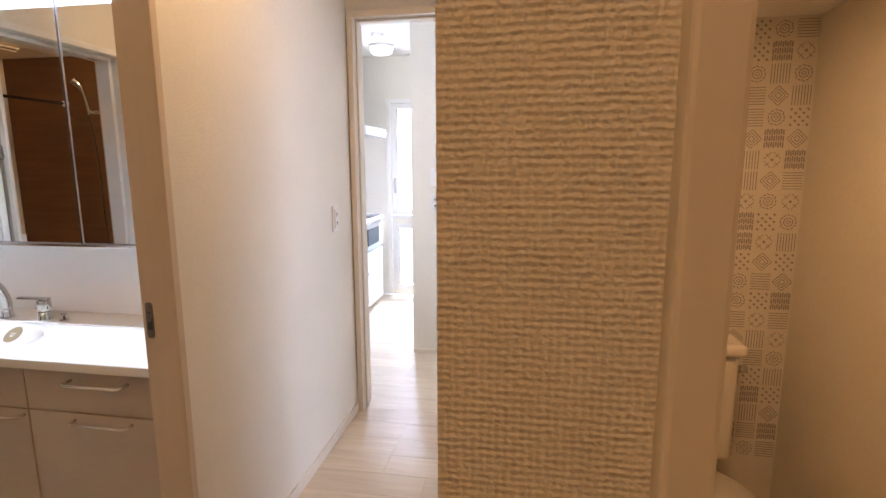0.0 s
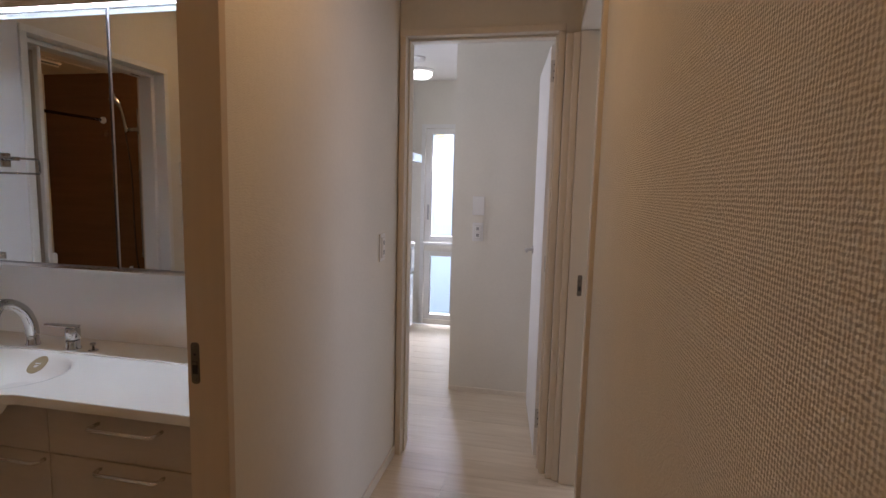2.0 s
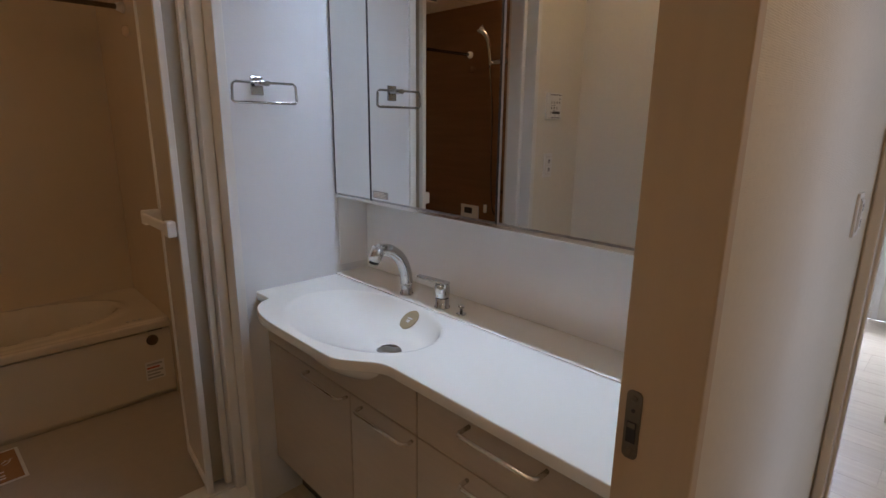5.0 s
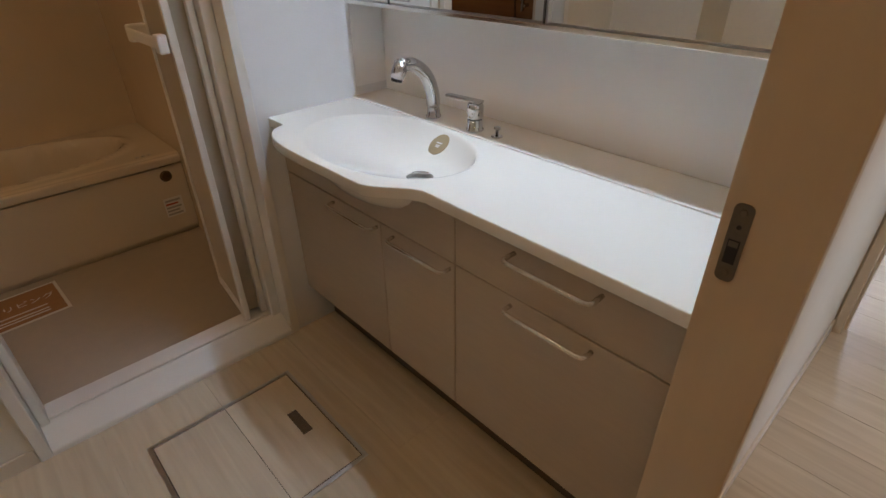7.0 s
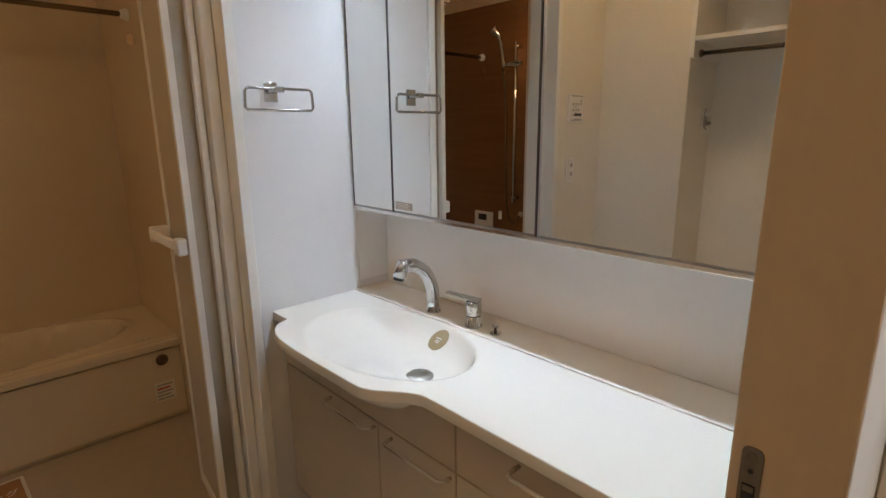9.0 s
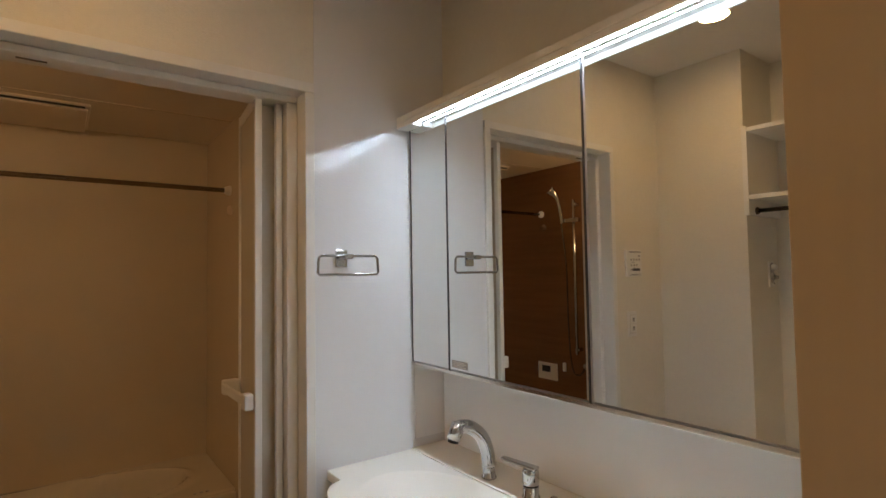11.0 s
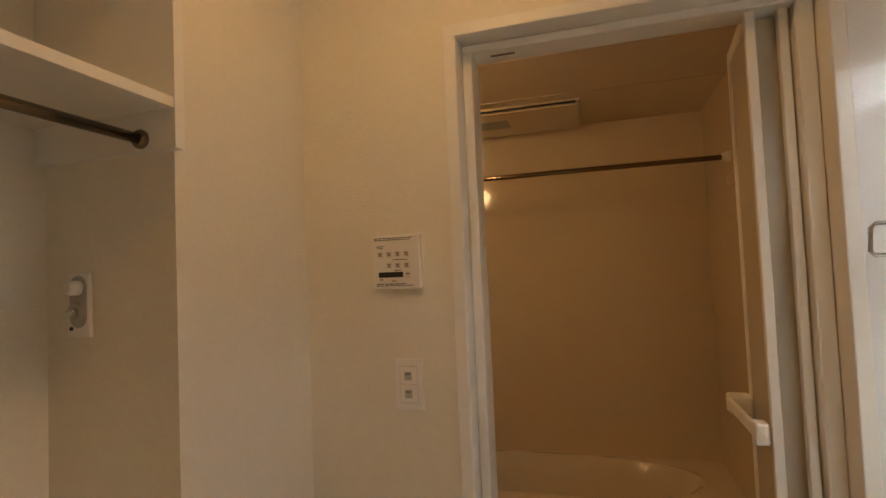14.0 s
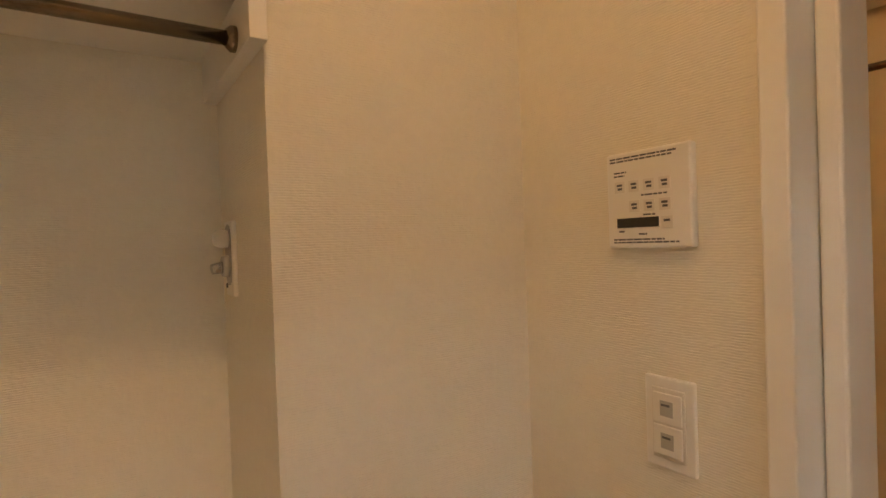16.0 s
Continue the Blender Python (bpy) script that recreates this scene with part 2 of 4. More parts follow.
TUB = material("ivory_tub", (0.74, 0.66, 0.53), 0.14, grain=0.015, scale=6, coat=0.3)
BATH_FLOOR = material("beige_bath_floor", (0.46, 0.40, 0.325), 0.55, grain=0.06, scale=260, bump=0.0006)
ACCENT = material("walnut_bath_panel", (0.21, 0.10, 0.045), 0.2, grain=0.22, scale=24, stretch=(0.06, 1, 1), bump=0.0001)
FROST = material("frosted_resin_pane", (0.52, 0.45, 0.34), 0.35, grain=0.04, scale=90, bump=0.0004)
CARD = material("brown_card", (0.36, 0.19, 0.08), 0.7, grain=0.08, scale=60)
KITCHEN = material("white_kitchen_front", (0.82, 0.82, 0.82), 0.2, grain=0.02, scale=10)
CERAMIC = material("toilet_ceramic", (0.80, 0.76, 0.68), 0.15, grain=0.01, scale=6)
GLASS = glass("window_glass")
TILE_PALE = material("pattern_paper_pale", (0.74, 0.70, 0.62), 0.7, grain=0.04, scale=60)
TILE_BLUE = material("pattern_paper_blue_grey", (0.36, 0.33, 0.32), 0.7, grain=0.08, scale=120)
LED = glow("led_strip", (0.82, 0.91, 1.0), 110.0)
LED_END = glow("led_strip_end", (0.82, 0.91, 1.0), 60.0)
LAMP_WARM = glow("warm_lamp_cover", (1.0, 0.78, 0.50), 6.0)
LAMP_WHITE = glow("ceiling_lamp_cover", (1.0, 0.90, 0.74), 5.0)
# emission stands in for daylight on the wall outside
OUTSIDE = glow("outdoor_wall_glow", (0.68, 0.87, 1.0), 0.95)
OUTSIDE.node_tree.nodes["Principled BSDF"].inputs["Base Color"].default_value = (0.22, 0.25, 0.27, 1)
JOINT = material("dark_joint_metal", (0.20, 0.20, 0.21), 0.25, 1.0, grain=0.05)


# ---- mesh helpers ----
def thing(name, place, label, category, group="", kind=""):
    ob = new(name)
    ob.empty_display_size = 0.05
    ob.location = place
    return tagged(ob, label, category, group, kind)


def root(ob):
    while ob.parent:
        ob = ob.parent
    return ob


def part(name, bm, mat, parent=None, label="", smooth=False):
    """Links a bmesh, built in world metres, as one mesh object under parent."""
    if parent is not None:
        bmesh.ops.translate(bm, verts=bm.verts, vec=-root(parent).location)
    if smooth:
        for f in bm.faces:
            f.smooth = True
    me = bpy.data.meshes.new(name)
    bm.to_mesh(me)
    bm.free()
    me.materials.append(mat)
    ob = new(name, me)
    if parent is not None:
        ob.parent = parent
    if label:
        ob["label"] = label
    return ob


def box(x0, x1, y0, y1, z0, z1, bevel=0.0, seg=2, bm=None):
    own = bmesh.new()
    bmesh.ops.create_cube(own, size=1)
    for v in own.verts:
        v.co = Vector(((x0 + x1) / 2 + v.co.x * (x1 - x0), (y0 + y1) / 2 + v.co.y * (y1 - y0), (z0 + z1) / 2 + v.co.z * (z1 - z0)))
    if bevel:
        bmesh.ops.bevel(own, geom=own.edges[:], offset=bevel, segments=seg, affect="EDGES", profile=0.5)
    if bm is None:
        return own
    return merge(bm, own)


def merge(bm, other):
    me = bpy.data.meshes.new("tmp")
    other.to_mesh(me)
    other.free()
    bm.from_mesh(me)
    bpy.data.meshes.remove(me)
    return bm


def rod(a, b, r, n=16, r2=None, bm=None):
    a, b = Vector(a), Vector(b)
    own = bmesh.new()
    bmesh.ops.create_cone(own, cap_ends=True, segments=n, radius1=r, radius2=r if r2 is None else r2, depth=(b - a).length)
    m = Matrix.Translation((a + b) / 2) @ (b - a).to_track_quat("Z", "Y").to_matrix().to_4x4()
    bmesh.ops.transform(own, matrix=m, verts=own.verts)
    for f in own.faces:
        f.smooth = len(f.verts) == 4
    return own if bm is None else merge(bm, own)


def tube(points, radii, n=14, closed=False):
    """A tube swept along points, with a radius at each."""
    bm = bmesh.new()
    pts = [Vector(p) for p in points]
    rings, up = [], None
    for i, p in enumerate(pts):
        if closed:
            d = (pts[(i + 1) % len(pts)] - pts[i - 1]).normalized()
        else:
            d = (pts[min(i + 1, len(pts) - 1)] - pts[max(i - 1, 0)]).normalized()
        if up is None:
            up = d.orthogonal().normalized()
        up = (up - d * up.dot(d)).normalized()
        side = d.cross(up)
        r = radii[i] if isinstance(radii, (list, tuple)) else radii
        rings.append([bm.verts.new(p + r * (math.cos(2 * math.pi * k / n) * up + math.sin(2 * math.pi * k / n) * side)) for k in range(n)])
    pairs = list(zip(rings, rings[1:])) + ([(rings[-1], rings[0])] if closed else [])
    for a, b in pairs:
        for k in range(n):
            f = bm.faces.new((a[k], a[(k + 1) % n], b[(k + 1) % n], b[k]))
            f.smooth = True
    if not closed:
        bm.faces.new(rings[0][::-1])
        bm.faces.new(rings[-1])
    bmesh.ops.recalc_face_normals(bm, faces=bm.faces)
    return bm


def spline(points, steps=8):
    """Catmull-Rom points through the given ones."""
    p = [Vector(q) for q in points]
    p = [2 * p[0] - p[1], *p, 2 * p[-1] - p[-2]]
    out = []
    for i in range(1, len(p) - 2):
        for s in range(steps):
            t = s / steps
            a, b, c, d = p[i - 1:i + 3]
            out.append(0.5 * (2 * b + (c - a) * t + (2 * a - 5 * b + 4 * c - d) * t * t + (3 * b - a - 3 * c + d) * t ** 3))
    return out + [p[-2]]


def lathe(profile, centre, axis="Z", n=28):
    """A turned shape: profile rows (radius, height) about an axis through centre."""
    bm = bmesh.new()
    rings = []
    for r, h in profile:
        ring = []
        for k in range(n):
            a = 2 * math.pi * k / n
            ring.append(bm.verts.new((r * math.cos(a), r * math.sin(a), h)))
        rings.append(ring)
    for a, b in zip(rings, rings[1:]):
        for k in range(n):
            f = bm.faces.new((a[k], a[(k + 1) % n], b[(k + 1) % n], b[k]))
            f.smooth = True
    bm.faces.new(rings[0][::-1])
    bm.faces.new(rings[-1])
    turn = {"Z": Matrix.Identity(4), "X": Matrix.Rotation(radians(90), 4, "Y"), "-X": Matrix.Rotation(radians(-90), 4, "Y"),
            "Y": Matrix.Rotation(radians(-90), 4, "X"), "-Y": Matrix.Rotation(radians(90), 4, "X"), "-Z": Matrix.Rotation(radians(180), 4, "X")}[axis]
    bmesh.ops.transform(bm, matrix=Matrix.Translation(centre) @ turn, verts=bm.verts)
    return bm


def slab(name, mat, bounds, label="", bevel=0.0, category=""):
    """A piece of the setting."""
    ob = part(name, box(*bounds, bevel), mat)
    return tagged(ob, label, category, kind="structure")


def blocks(name, mat, rows, label):
    """A piece of the setting joined from several butted blocks."""
    bm = bmesh.new()
    for r in rows:
        box(*r, bm=bm)
    return tagged(part(name, bm, mat), label, kind="structure")


# ---- plan: walls along x and y ----
WX = -1.762          # washroom wall with the bath door
CX, CW = -0.418, -0.462   # corridor wall, corridor face and washroom face
RX = 0.456           # corridor's other wall
HEAD = 2.045
END = 3.10           # corridor's end wall
BX0, BX1, BY0, BY1, BCEIL = -3.45, -1.902, 0.12, 1.765, 2.13

slab("ground_slab", material("concrete", (0.35, 0.33, 0.30), 0.9, grain=0.1), (-4.2, 3.4, -1.4, 6.2, -0.20, -0.06), "plain concrete slab under the boards")
blocks("ceiling", CEILING, [(WX - 0.14, 1.6, -1.1, 3.22, CEIL, CEIL + 0.1), (-1.9, 3.1, 3.22, 5.9, CEIL, CEIL + 0.1), (0.54, 3.1, 2.4, 3.22, CEIL + 0.001, CEIL + 0.1)],
       "white papered ceiling over hall, washroom and kitchen")
# corridor wall beside the washroom, with the sliding door's opening
blocks("wall_corridor", FINE_PAPER, [(CW, CX, 1.672, END + 0.12, 0, CEIL), (CW, CX, 0.80, 1.672, 2.08, CEIL), (CW, CX, -1.0, 0.80, 0, CEIL)],
       "cream linen-embossed papered wall of the corridor")
blocks("wall_hall", PAPER, [(RX, 0.568, 0.783, 0.90, 0, CEIL), (0.568, 1.25, 0.783, 0.90, 2.05, CEIL), (1.25, 1.6, 0.783, 0.90, 0, CEIL),
                            (RX, 0.556, 0.90, 2.439, 0, CEIL), (RX, 0.50, 2.439, END, 2.061, CEIL), (0.402, 0.458, 3.051, END, 0, CEIL)],
       "cream linen-embossed papered wall with outer corner")
blocks("wall_end", PAPER, [(CX, -0.412, END, 3.22, 0, 2.08), (0.340, 0.458, END, 3.22, 0, 2.08), (CX, 0.458, END, 3.22, 2.08, CEIL), (-1.75, CW, END, 3.22, 0, CEIL)],
       "cream papered wall over the living room door")
slab("wall_back", PAPER, (-0.6, 1.7, -1.1, -1.0, 0, CEIL), "cream papered wall of the hall")
slab("wall_hall_side", PAPER, (1.6, 1.7, -1.0, 2.5, 0, CEIL), "cream papered wall of the hall")
# washroom
slab("wall_mirror", FINE_PAPER, (WX - 0.14, CW, 2.205, 2.30, 0, CEIL), "cream papered wall behind the vanity")
blocks("wall_bath_door", FINE_PAPER, [(WX - 0.14, WX, 0.2, 0.92, 0, CEIL), (WX - 0.14, WX, 1.692, 2.205, 0, CEIL), (WX - 0.14, WX, 0.92, 1.692, 1.942, CEIL)],
       "cream linen-embossed papered wall around the bath door")
blocks("wall_laundry", FINE_PAPER, [(WX, -1.333, 0.10, 0.515, 0, CEIL), (-1.333, -0.60, 0.08, 0.205, 0, CEIL), (-0.60, CW, 0.08, 0.515, 0, CEIL)],
       "cream linen-embossed papered walls of the laundry recess")
part_panel = slab("panel_vanity_side", PANEL, (WX, WX + 0.004, 1.713, 2.205, 0.0, CEIL - 0.001), "glossy white embossed splash panel beside the vanity")
# living room and kitchen
blocks("wall_kitchen_stub", PAPER, [(-0.312, 0.54, 4.015, 4.12, 0, CEIL)], "white papered stub wall with switches")
# the opening is out of view, added to let the side fill in
blocks("wall_kitchen_side", PAPER, [(-1.85, -1.72, 3.22, 3.45, 0, CEIL), (-1.85, -1.72, 3.45, 4.35, 0, 1.15), (-1.85, -1.72, 3.45, 4.35, 1.95, CEIL), (-1.85, -1.72, 4.35, 5.65, 0, CEIL)], "white papered kitchen wall with an unseen opening added for light")
blocks("wall_kitchen_far", PAPER, [(-1.85, -0.90, 5.65, 5.78, 0, CEIL), (-0.57, 0.66, 5.65, 5.78, 0, CEIL), (0.99, 3.0, 5.65, 5.78, 0, CEIL), (0.66, 0.99, 5.65, 5.78, 1.93, CEIL), (0.66, 0.99, 5.65, 5.78, 0.74, 0.84), (0.66, 0.99, 5.65, 5.78, 0, 0.05), (-0.90, -0.57, 5.65, 5.78, 1.93, CEIL), (-0.90, -0.57, 5.65, 5.78, 0.74, 0.84), (-0.90, -0.57, 5.65, 5.78, 0, 0.05)],
       "white papered wall with two narrow stacked windows")
# the gap in the unseen x = 2.9 wall is added for the fill lamp
blocks("wall_living_side", PAPER, [(2.9, 3.0, 2.4, 2.85, 0, CEIL), (2.9, 3.0, 2.85, 4.45, 2.1, CEIL), (2.9, 3.0, 4.45, 5.65, 0, CEIL), (0.556, 3.0, 2.40, 2.42, 0, CEIL)], "white papered walls of the living room")
# bath
blocks("wall_bath", BATH_WALL, [(BX0 - 0.06, BX0, BY0 - 0.06, BY1 + 0.06, -0.06, BCEIL), (BX0, BX1, BY1, BY1 + 0.06, -0.06, BCEIL),
                                (BX1 - 0.03, BX1 - 0.001, BY0, 0.92, -0.06, BCEIL), (BX1 - 0.03, BX1 - 0.001, 1.692, BY1, -0.06, BCEIL), (BX1 - 0.03, BX1 - 0.001, 0.92, 1.692, 1.942, BCEIL)],
       "glossy cream bathroom wall panels")
slab("wall_bath_accent", ACCENT, (BX0, BX1, BY0 - 0.06, BY0, -0.06, BCEIL), "walnut-grain glossy accent panel of the bathroom")
slab("ceiling_bath", BATH_CEIL, (BX0 - 0.06, BX1, BY0 - 0.06, BY1 + 0.06, BCEIL, BCEIL + 0.05), "cream bathroom ceiling panel")
slab("floor_bath", BATH_FLOOR, (BX0, BX1, BY0, BY1, -0.06, -0.02), "beige textured bathroom floor")
# toilet
blocks("wall_toilet", PAPER, [(1.353, 1.6, 0.90, 2.40, 0, CEIL)], "plain papered toilet wall")
slab("wall_toilet_back", TILE_PALE, (0.556, 1.353, 2.35, 2.40, 0, CEIL), "pale patterned wallpaper behind the toilet")
slab("ceiling_toilet", CEILING, (0.557, 1.352, 0.902, 2.349, 1.785, 1.83), "low papered soffit over the toilet")

# ---- frames of the openings ----
def casing_set(name, label, pieces, mat, bevel=0.003):
    t = thing(name, pieces[0][0:1] + (pieces[0][2], 0.0), label, "door frame", kind="structure")
    for i, r in enumerate(pieces):
        part(("frame_post", "frame_post", "frame_head", "stop", "stop", "stop")[i], box(*r, bevel), mat, t)
    return t


casing_set("door_frame_living", "cream wooden frame of the living room doorway",
           [(-0.412, -0.384, 3.085, 3.235, 0, 2.05), (0.308, 0.340, 3.085, 3.235, 0, 2.05), (-0.412, 0.340, 3.085, 3.235, 2.05, 2.082),
            (-0.384, -0.374, 3.13, 3.165, 0, 2.05), (0.297, 0.308, 3.13, 3.165, 0, 2.05), (-0.374, 0.297, 3.13, 3.165, 2.038, 2.05)], CASING)
casing_set("door_frame_side", "cream wooden frame of a side doorway",
           [(0.402, 0.478, 3.015, 3.050, 0, 2.03), (0.440, 0.505, 2.44, 2.515, 0, 2.03), (0.402, 0.505, 2.44, 3.050, 2.03, 2.06), (0.3415, 0.401, 3.050, 3.084, 0, 2.03), (0.372, 0.401, 3.034, 3.0495, 0, 2.03)], CASING)
casing_set("door_frame_toilet", "cream wooden frame of the toilet doorway",
           [(0.568, 0.593, 0.764, 0.802, 0, 2.02), (1.225, 1.25, 0.764, 0.802, 0, 2.02), (0.568, 1.25, 0.764, 0.802, 2.02, 2.05)], CASING)
wash_frame = thing("door_frame_washroom", (-0.44, 1.645, 0), "cream wooden jamb of the sliding washroom door, with steel keeper", "door frame", kind="structure")
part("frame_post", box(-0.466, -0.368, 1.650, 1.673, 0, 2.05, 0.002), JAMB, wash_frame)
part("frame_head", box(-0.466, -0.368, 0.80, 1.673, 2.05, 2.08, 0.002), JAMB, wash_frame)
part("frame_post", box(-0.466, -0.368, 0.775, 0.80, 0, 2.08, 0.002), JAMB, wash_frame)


def keeper(place, label):
    """Strike plate facing -y, with a dark slot, a pin hole and two screws."""
    x, y, z = place
    t = thing("strike_plate", place, label, "strike plate")
    b = bmesh.new()
    outline = []
    for cx, cz, a0 in ((1, 1, 0), (-1, 1, 90), (-1, -1, 180), (1, -1, 270)):
        for k in range(6):
            a = radians(a0 + 18 * k)
            outline.append((x + cx * 0.003 + 0.007 * math.cos(a), z + cz * 0.040 + 0.007 * math.sin(a)))
    rings = [[b.verts.new((px, yy, pz)) for px, pz in outline] for yy in (y + 0.0005, y - 0.002)]
    for i in range(24):
        b.faces.new((rings[0][i], rings[0][(i + 1) % 24], rings[1][(i + 1) % 24], rings[1][i]))
    b.faces.new(rings[1])
    bmesh.ops.recalc_face_normals(b, faces=b.faces[:])
    part("plate", b, PLATE, t)
    part("slot", box(x - 0.0062, x + 0.0062, y - 0.0035, y - 0.0021, z - 0.024, z + 0.005, 0.0004), BLACK, t)
    part("latch_lip", box(x - 0.0050, x + 0.0050, y - 0.0042, y - 0.0036, z - 0.003, z + 0.0040, 0.0002), PLATE, t)
    part("pin_hole", lathe([(0.0028, 0), (0.0026, 0.0006)], (x, y - 0.002, z + 0.020), "-Y", 12), BLACK, t)
    for dz in (-0.037, 0.037):
        part("screw", lathe([(0.0045, 0), (0.0042, 0.001), (0.002, 0.0016)], (x, y - 0.002, z + dz), "-Y", 14), PLATE, t)
    return t


keeper((-0.445, 1.650, 0.955), "dark bronze strike plate on the cream sliding door jamb")
keeper((0.450, 3.015, 0.940), "dark bronze strike plate on the cream side door jamb")

bath_frame = thing("door_frame_bath", (WX, 0.93, 0), "white resin frame and raised sill of the bathroom doorway", "door frame", kind="structure")
part("casing", box(WX - 0.10, WX + 0.012, 0.903, 0.933, 0, 1.927, 0.003), WHITE_TRIM, bath_frame)
part("casing", box(WX - 0.10, WX + 0.012, 1.681, 1.711, 0, 1.927, 0.003), WHITE_TRIM, bath_frame)
part("casing", box(WX - 0.10, WX + 0.012, 0.903, 1.711, 1.927, 1.957, 0.003), WHITE_TRIM, bath_frame)
part("inner_frame", box(WX - 0.13, WX - 0.05, 0.934, 0.958, 0.02, 1.905, 0.004), WHITE_TRIM, bath_frame)
part("inner_frame", box(WX - 0.13, WX - 0.05, 1.646, 1.680, 0.02, 1.905, 0.004), WHITE_TRIM, bath_frame)
part("inner_frame", box(WX - 0.13, WX - 0.05, 0.934, 1.680, 1.905, 1.926, 0.004), WHITE_TRIM, bath_frame)
bm = bmesh.new()
ends = [[bm.verts.new((WX + dx, y, z)) for dx, z in ((-0.14, -0.02), (0.010, -0.02), (0.010, 0.012), (0.007, 0.018), (-0.050, 0.064), (-0.058, 0.068), (-0.14, 0.068))] for y in (0.934, 1.680)]
for k in range(7):
    bm.faces.new((ends[0][k], ends[0][(k + 1) % 7], ends[1][(k + 1) % 7], ends[1][k]))
bm.faces.new(ends[0])
bm.faces.new(ends[1])
bmesh.ops.recalc_face_normals(bm, faces=bm.faces[:])
part("sill", bm, WHITE_TRIM, bath_frame)
part("sill_rail", box(WX - 0.125, WX - 0.06, 0.958, 1.646, 0.0685, 0.078, 0.003), WHITE_TRIM, bath_frame)
part("dark_vent", box(WX - 0.084, WX - 0.080, 1.00, 1.06, 1.901, 1.9045), DARK_STEEL, bath_frame)

# baseboards
for nm, r in (("baseboard", (CX, CX + 0.008, 1.675, 3.084, 0, 0.05)), ("baseboard", (-0.312, 0.54, 4.008, 4.015, 0, 0.03)),
              ("baseboard", (RX - 0.008, RX, 0.783, 2.419, 0, 0.05)), ("baseboard", (WX, -1.333, 0.515, 0.523, 0, 0.05)),
              ("baseboard", (WX, WX + 0.008, 0.524, 0.902, 0, 0.05))):
    slab(nm, CASING, r, "low cream baseboard along the wall", 0.002)

# ---- vanity ----
FRONT, TOPZ, LEDGE = 1.774, 0.784, 2.046
vanity = thing("vanity_cabinet", (-1.1, 1.95, 0), "greige laminate vanity cabinet with two doors and drawers", "cabinet")
part("body", box(WX + 0.006, CW - 0.002, FRONT + 0.022, 2.20, 0.165, 0.655, 0.002), CABINET, vanity)
# toe board darkened to deepen the shade under the cabinet
part("toe_kick", box(WX + 0.006, CW - 0.002, 1.865, 1.885, 0.0, 0.165), SHADE_BROWN, vanity, "recessed toe board, coloured dark for the shade under the cabinet")


def front(name, x0, x1, z0, z1, handle, zc, parent, out=0.029):
    f = part(name, box(x0 + 0.0015, x1 - 0.0015, FRONT + 0.002, FRONT + 0.021, z0, z1, 0.0025), CABINET, parent)
    if handle:
        h0, h1 = handle
        y0 = FRONT + 0.002
        pts = [(h0, y0, zc), (h0, y0 - out + 0.011, zc), (h0 + 0.005, y0 - out + 0.003, zc), (h0 + 0.014, y0 - out, zc), (h1 - 0.014, y0 - out, zc), (h1 - 0.005, y0 - out + 0.003, zc), (h1, y0 - out + 0.011, zc), (h1, y0, zc)]
        part("handle", tube(pts, 0.0050, 10), SATIN, f, "slim chrome bar handle")
    return f


SEAM, MID, DZ = -1.003, -1.278, 0.608
front("door", WX + 0.006, MID, 0.168, DZ - 0.0015, (-1.495, -1.292), 0.590, vanity)
front("door", MID, SEAM, 0.168, DZ - 0.0015, (-1.223, -1.020), 0.588, vanity)
front("drawer", SEAM, CW - 0.002, DZ + 0.0015, 0.748, (-0.838, -0.645), 0.712, vanity, 0.040)
front("drawer", SEAM, CW - 0.002, 0.168, DZ - 0.0015, (-0.839, -0.646), 0.584, vanity)

counter = thing("vanity_counter", (-1.1, 1.95, 0.75), "white resin vanity counter with bowed front and moulded oval basin", "washbasin")


def front_edge(x):
    """The counter's front: a short shoulder, a bow round the basin, a shallow run."""
    if x < -1.660:
        return 1.750
    if x < -1.45:
        s = (x + 1.660) / 0.210
        return 1.750 - 0.089 * (1 - (1 - s) ** 2.4) ** (1 / 2.4)
    if x < -1.19:
        s = (x + 1.45) / 0.26
        return 1.661 + 0.004 * s * s
    if x < -1.05:
        s = (x + 1.19) / 0.14
        return 1.665 + 0.074 * s * s * (3 - 2 * s)
    return 1.739


def basin(x, y):
    """Depth of the bowl: steep behind and beside the label, a long soft slope towards the front and the far end."""
    ex, ey, cx, cy, rx, ry = -1.222, 1.868, -1.348, 1.864, 0.275, 0.181
    px, py = (ex - cx) / rx, (ey - cy) / ry
    qx, qy = (x - cx) / rx, (y - cy) / ry
    if qx * qx + qy * qy >= 1:
        return 0.0
    dx, dy = qx - px, qy - py
    d = math.hypot(dx, dy)
    if d < 1e-6:
        return 0.060
    ux, uy = dx / d, dy / d
    k = px * ux + py * uy
    r = d / (-k + math.sqrt(k * k + 1 - px * px - py * py))
    soft = (0.5 - 0.5 * math.cos(math.atan2(uy, ux) - radians(50))) ** 0.8
    r0, r1 = 0.56 - 0.48 * soft, 1.0
    s = min(1.0, max(0.0, (r - r0) / (r1 - r0)))
    steep = 1 - s ** 2.6
    gentle = 1 - 0.85 * s - 0.15 * s * s * (3 - 2 * s)
    return 0.060 * (steep * (1 - soft) + gentle * soft)


